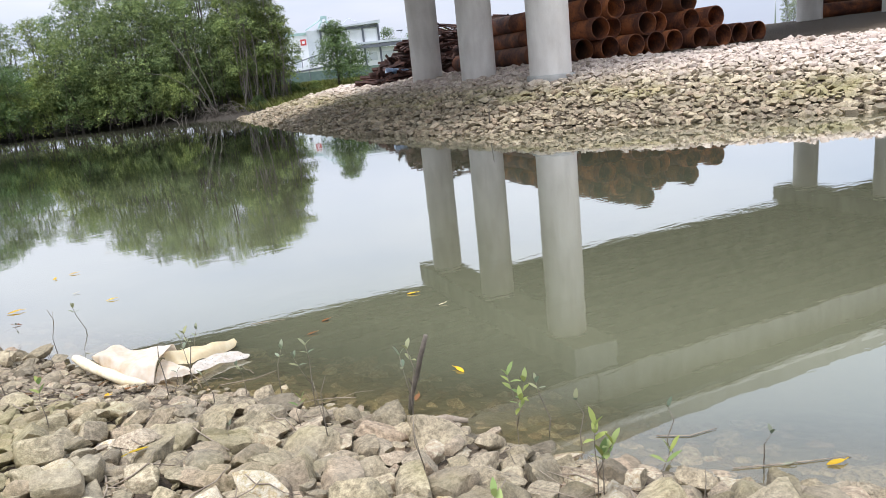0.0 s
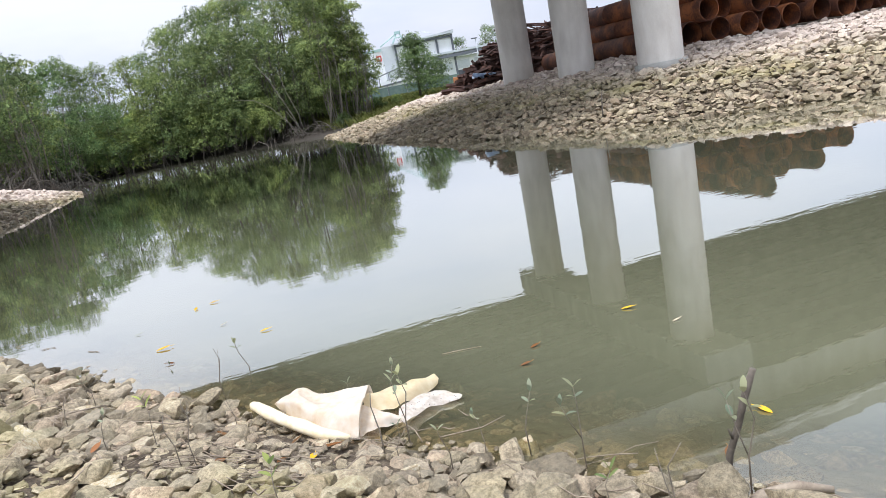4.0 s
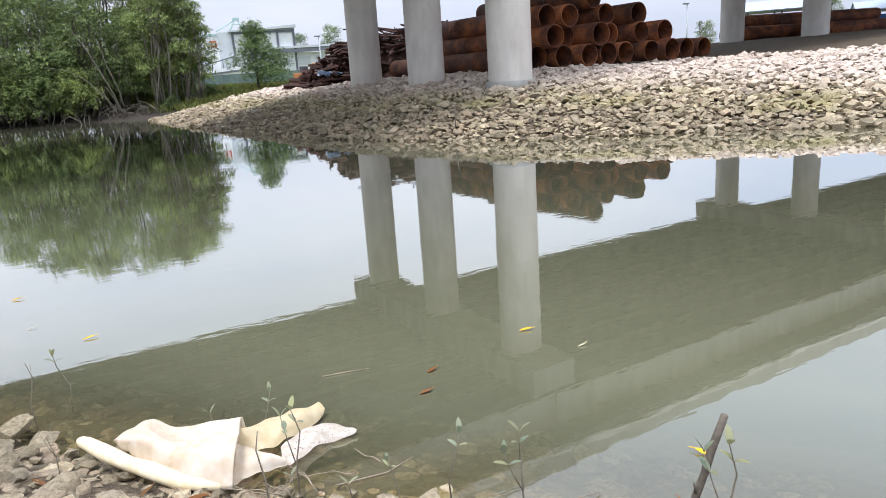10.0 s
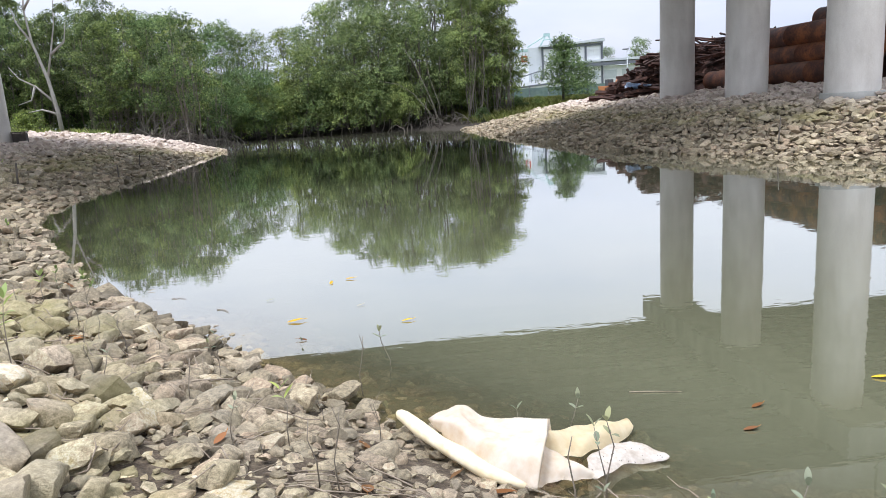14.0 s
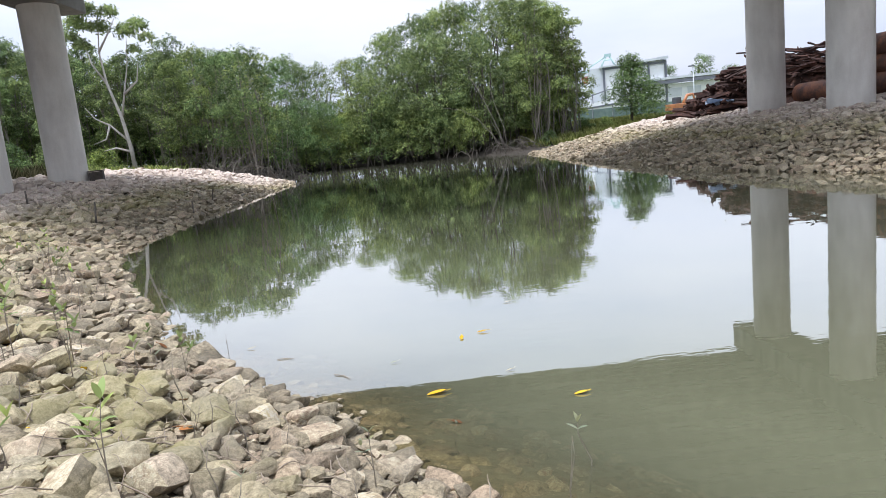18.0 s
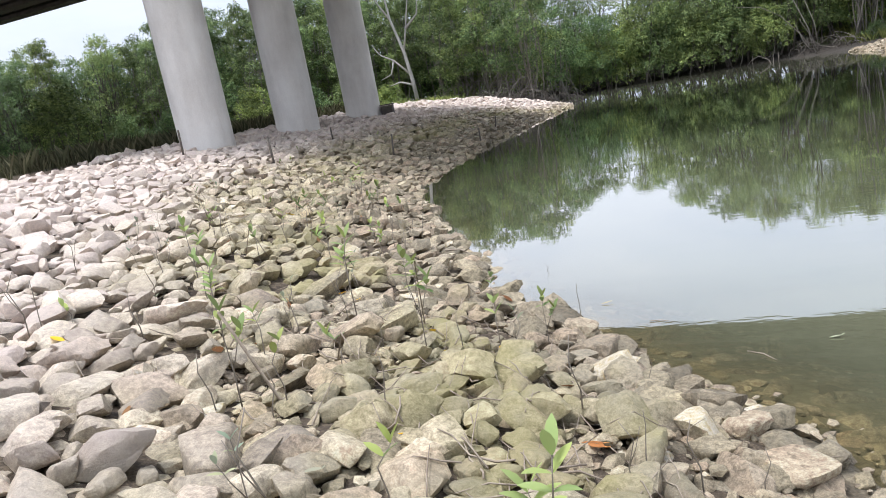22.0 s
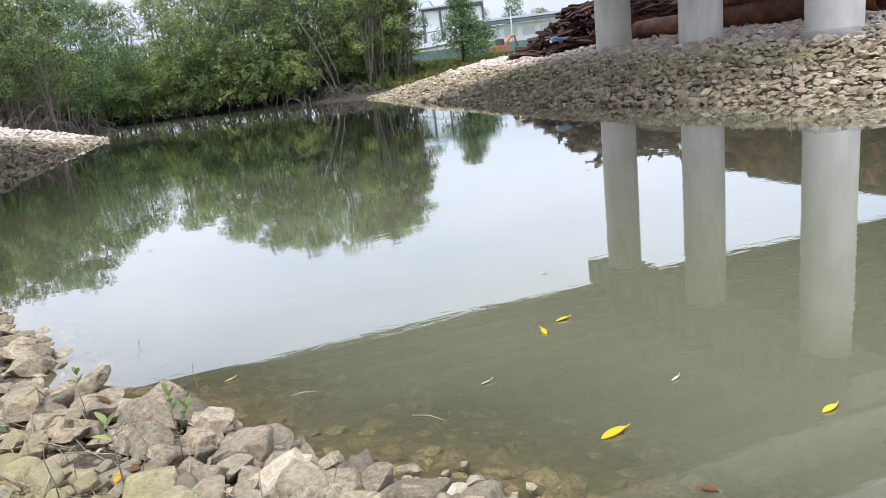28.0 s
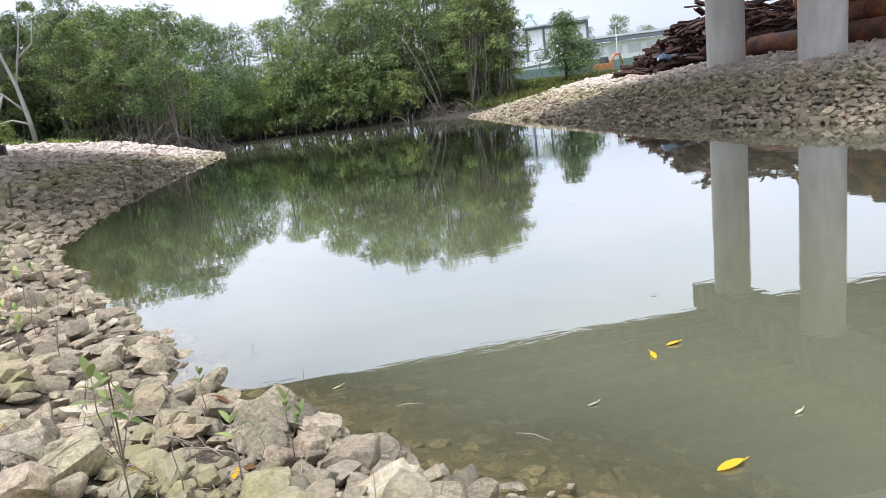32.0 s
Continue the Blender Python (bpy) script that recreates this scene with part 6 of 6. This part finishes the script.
LITTER = np.random.default_rng(71)
ONSTONE = [dropped_leaf(0.085, 0.036, BROWN), dropped_leaf(0.13, 0.055, BROWN), dropped_leaf(0.10, 0.042, YELLOW), dropped_leaf(0.08, 0.03, PALE)]
placed = [(-0.98, 5.72), (-0.47, 5.27), (-0.62, 5.41), (0.20, 5.28), (-0.72, 5.02), (-0.55, 5.05), (-4.15, 8.9), (-4.0, 8.6), (-3.3, 8.3), (-3.75, 8.9), (-3.1, 7.6), (-1.35, 6.6)]
while len(placed) < 70:
    x, y = LITTER.uniform(-7.5, 2.2), LITTER.uniform(1.5, 13.5)
    if 0.1 < float(shore_distance(x, y)) < 3.2 and math.hypot(x + 1.5, y - 3.5) > 1.2:
        placed.append((x, y))
for i, (x, y) in enumerate(placed):
    p, n = top_of(x, y)
    k = 1 if i < 2 else 0 if i < 4 else 2 if i < 10 and i % 2 else int(LITTER.choice(4, p=(0.52, 0.06, 0.14, 0.28)))
    if p.z < 0.02:
        continue
    m = Matrix.Translation(p + n * 0.008) @ n.to_track_quat("Z", "Y").to_matrix().to_4x4() @ pose(0, 0, 0, 0, 0, LITTER.uniform(0, 360))
    solo("fallen_leaf", ONSTONE[k], None, ("curled brown leaf lying on the stones", "large orange-brown leaf lying on the stones", "yellow leaf lying on the stones", "bleached leaf lying on the stones")[k], "leaf", m, "leaves on the stones")
made = 0
while made < 190:
    x, y = LITTER.uniform(-8.0, 2.2), LITTER.uniform(1.0, 14.0)
    d = float(shore_distance(x, y))
    if not (0.0 < d < 3.0) or (-1.1 < x < 0.6 and 5.2 < y < 6.4) or math.hypot(x + 1.5, y - 3.5) < 1.0:
        continue
    a, ln = LITTER.uniform(0, 6.28), LITTER.uniform(0.16, 0.55)
    pts = []
    for s in np.linspace(-0.5, 0.5, 5):
        q, n = top_of(x + math.cos(a) * ln * s + LITTER.normal() * 0.01, y + math.sin(a) * ln * s + LITTER.normal() * 0.01)
        pts.append(q + Vector((0, 0, 0.006)))
    mean = sum(p.z for p in pts) / 5
    pts = [(p.x, p.y, 0.45 * p.z + 0.55 * max(mean, p.z)) for p in pts]
    r = LITTER.uniform(0.0018, 0.0046)
    bm = tube_bm(pts, [r, r * 1.1, r, r * 0.8, r * 0.5], 5)
    if made % 2:
        e = Vector(pts[2])
        tube_bm([e, e + Vector((math.cos(a + 0.8) * ln * 0.25, math.sin(a + 0.8) * ln * 0.25, 0.015))], [r * 0.7, r * 0.3], 5, bm)
    solo("dry_twig", bm, TWIG, "thin dry twig lying across the stones", "twig", group="twigs on the stones")
    made += 1
for pts, r in (([(-5.15, 12.1), (-5.0, 12.15), (-4.85, 12.2), (-4.75, 12.1)], 0.009), ([(-4.5, 7.45), (-4.38, 7.55), (-4.25, 7.6), (-4.15, 7.62)], 0.007), ([(-4.9, 9.1), (-4.5, 9.25), (-4.1, 9.3), (-3.9, 9.5)], 0.006)):
    line = [tuple(top_of(x, y)[0] + Vector((0, 0, r))) for x, y in pts]
    solo("branch", tube_bm(line, [r, r * 1.05, r * 0.9, r * 0.5], 7), TWIG, "curved dead branch lying on the stones", "branch")

# a rusty bottle cap and a scrap of cloth among the stones
CAP = plain("rusty_cap", (0.16, 0.10, 0.06), (0.42, 0.33, 0.24), 30, 0.6, 0.2)
CLOTH = plain("pale_cloth", (0.55, 0.56, 0.58), (0.80, 0.80, 0.78), 12, 0.85, 0.2)
p, n = top_of(-3.985, 8.15)
solo("bottle_cap", lathe_bm([(0.0, 0.004), (0.013, 0.004), (0.021, 0.014), (0.026, 0.013), (0.027, 0.004), (0.022, 0.0), (0.0, 0.0)], 20), CAP, "small round rusty bottle cap lying among the stones", "bottle cap", Matrix.Translation(p + n * 0.002) @ n.to_track_quat("Z", "Y").to_matrix().to_4x4())
p, n = top_of(-5.58, 8.98)
rag = bmesh.new()
grid = [[rag.verts.new((0.09 * (i / 8 - 0.5), 0.05 * (j / 5 - 0.5), 0.012 + 0.009 * math.sin(i * 1.9 + j) - 0.004 * abs(i - 4))) for j in range(6)] for i in range(9)]
for a, b in zip(grid, grid[1:]):
    for j in range(5):
        rag.faces.new((a[j], b[j], b[j + 1], a[j + 1])).smooth = True
bmesh.ops.solidify(rag, geom=rag.faces[:], thickness=0.003)
solo("cloth_scrap", rag, CLOTH, "small crumpled scrap of pale cloth on the stones", "cloth", Matrix.Translation(p + n * 0.004) @ n.to_track_quat("Z", "Y").to_matrix().to_4x4() @ pose(0, 0, 0, 0, 0, 30))

# drifts of dry twigs caught between the stones
drift = bmesh.new()
for cx, cy, spread, n in ((-4.99, 9.48, 0.35, 30), (-4.3, 9.3, 0.4, 30), (-0.9, 4.9, 0.3, 26), (-2.9, 7.2, 0.35, 34), (-0.02, 5.27, 0.13, 26), (0.30, 5.34, 0.09, 12), (-3.6, 8.2, 0.35, 34), (-4.5, 8.5, 0.45, 44), (-2.1, 6.6, 0.35, 30), (-1.2, 5.6, 0.35, 30), (0.6, 4.3, 0.3, 16)):
    way = LITTER.uniform(0, 3.14)
    for k in range(n):
        x, y, a = cx + LITTER.normal() * spread, cy + LITTER.normal() * spread, way + LITTER.normal() * 0.45
        ln = LITTER.uniform(0.14, 0.5) * (0.5 if spread < 0.2 else 1)
        spots = [(x + math.cos(a) * ln * q, y + math.sin(a) * ln * q) for q in (-0.5, -0.2, 0.1, 0.5)]
        if any(-0.9 < px < 0.5 and 5.33 < py < 6.3 for px, py in spots):
            continue
        pts = [top_of(px, py)[0] for px, py in spots]
        low = min(p.z for p in pts)
        pts = [(p.x, p.y, min(p.z, low + 0.06) + 0.008 + 0.02 * LITTER.uniform(0, 1)) for p in pts]
        if low < 0.0:
            continue
        r = LITTER.uniform(0.0018, 0.0042)
        tube_bm(pts, [r, r, r * 0.85, r * 0.5], 4, drift)
solo("twig_litter", drift, TWIG, "drifts of dry grey-brown twigs caught between the stones", "twigs", kind="stuff")
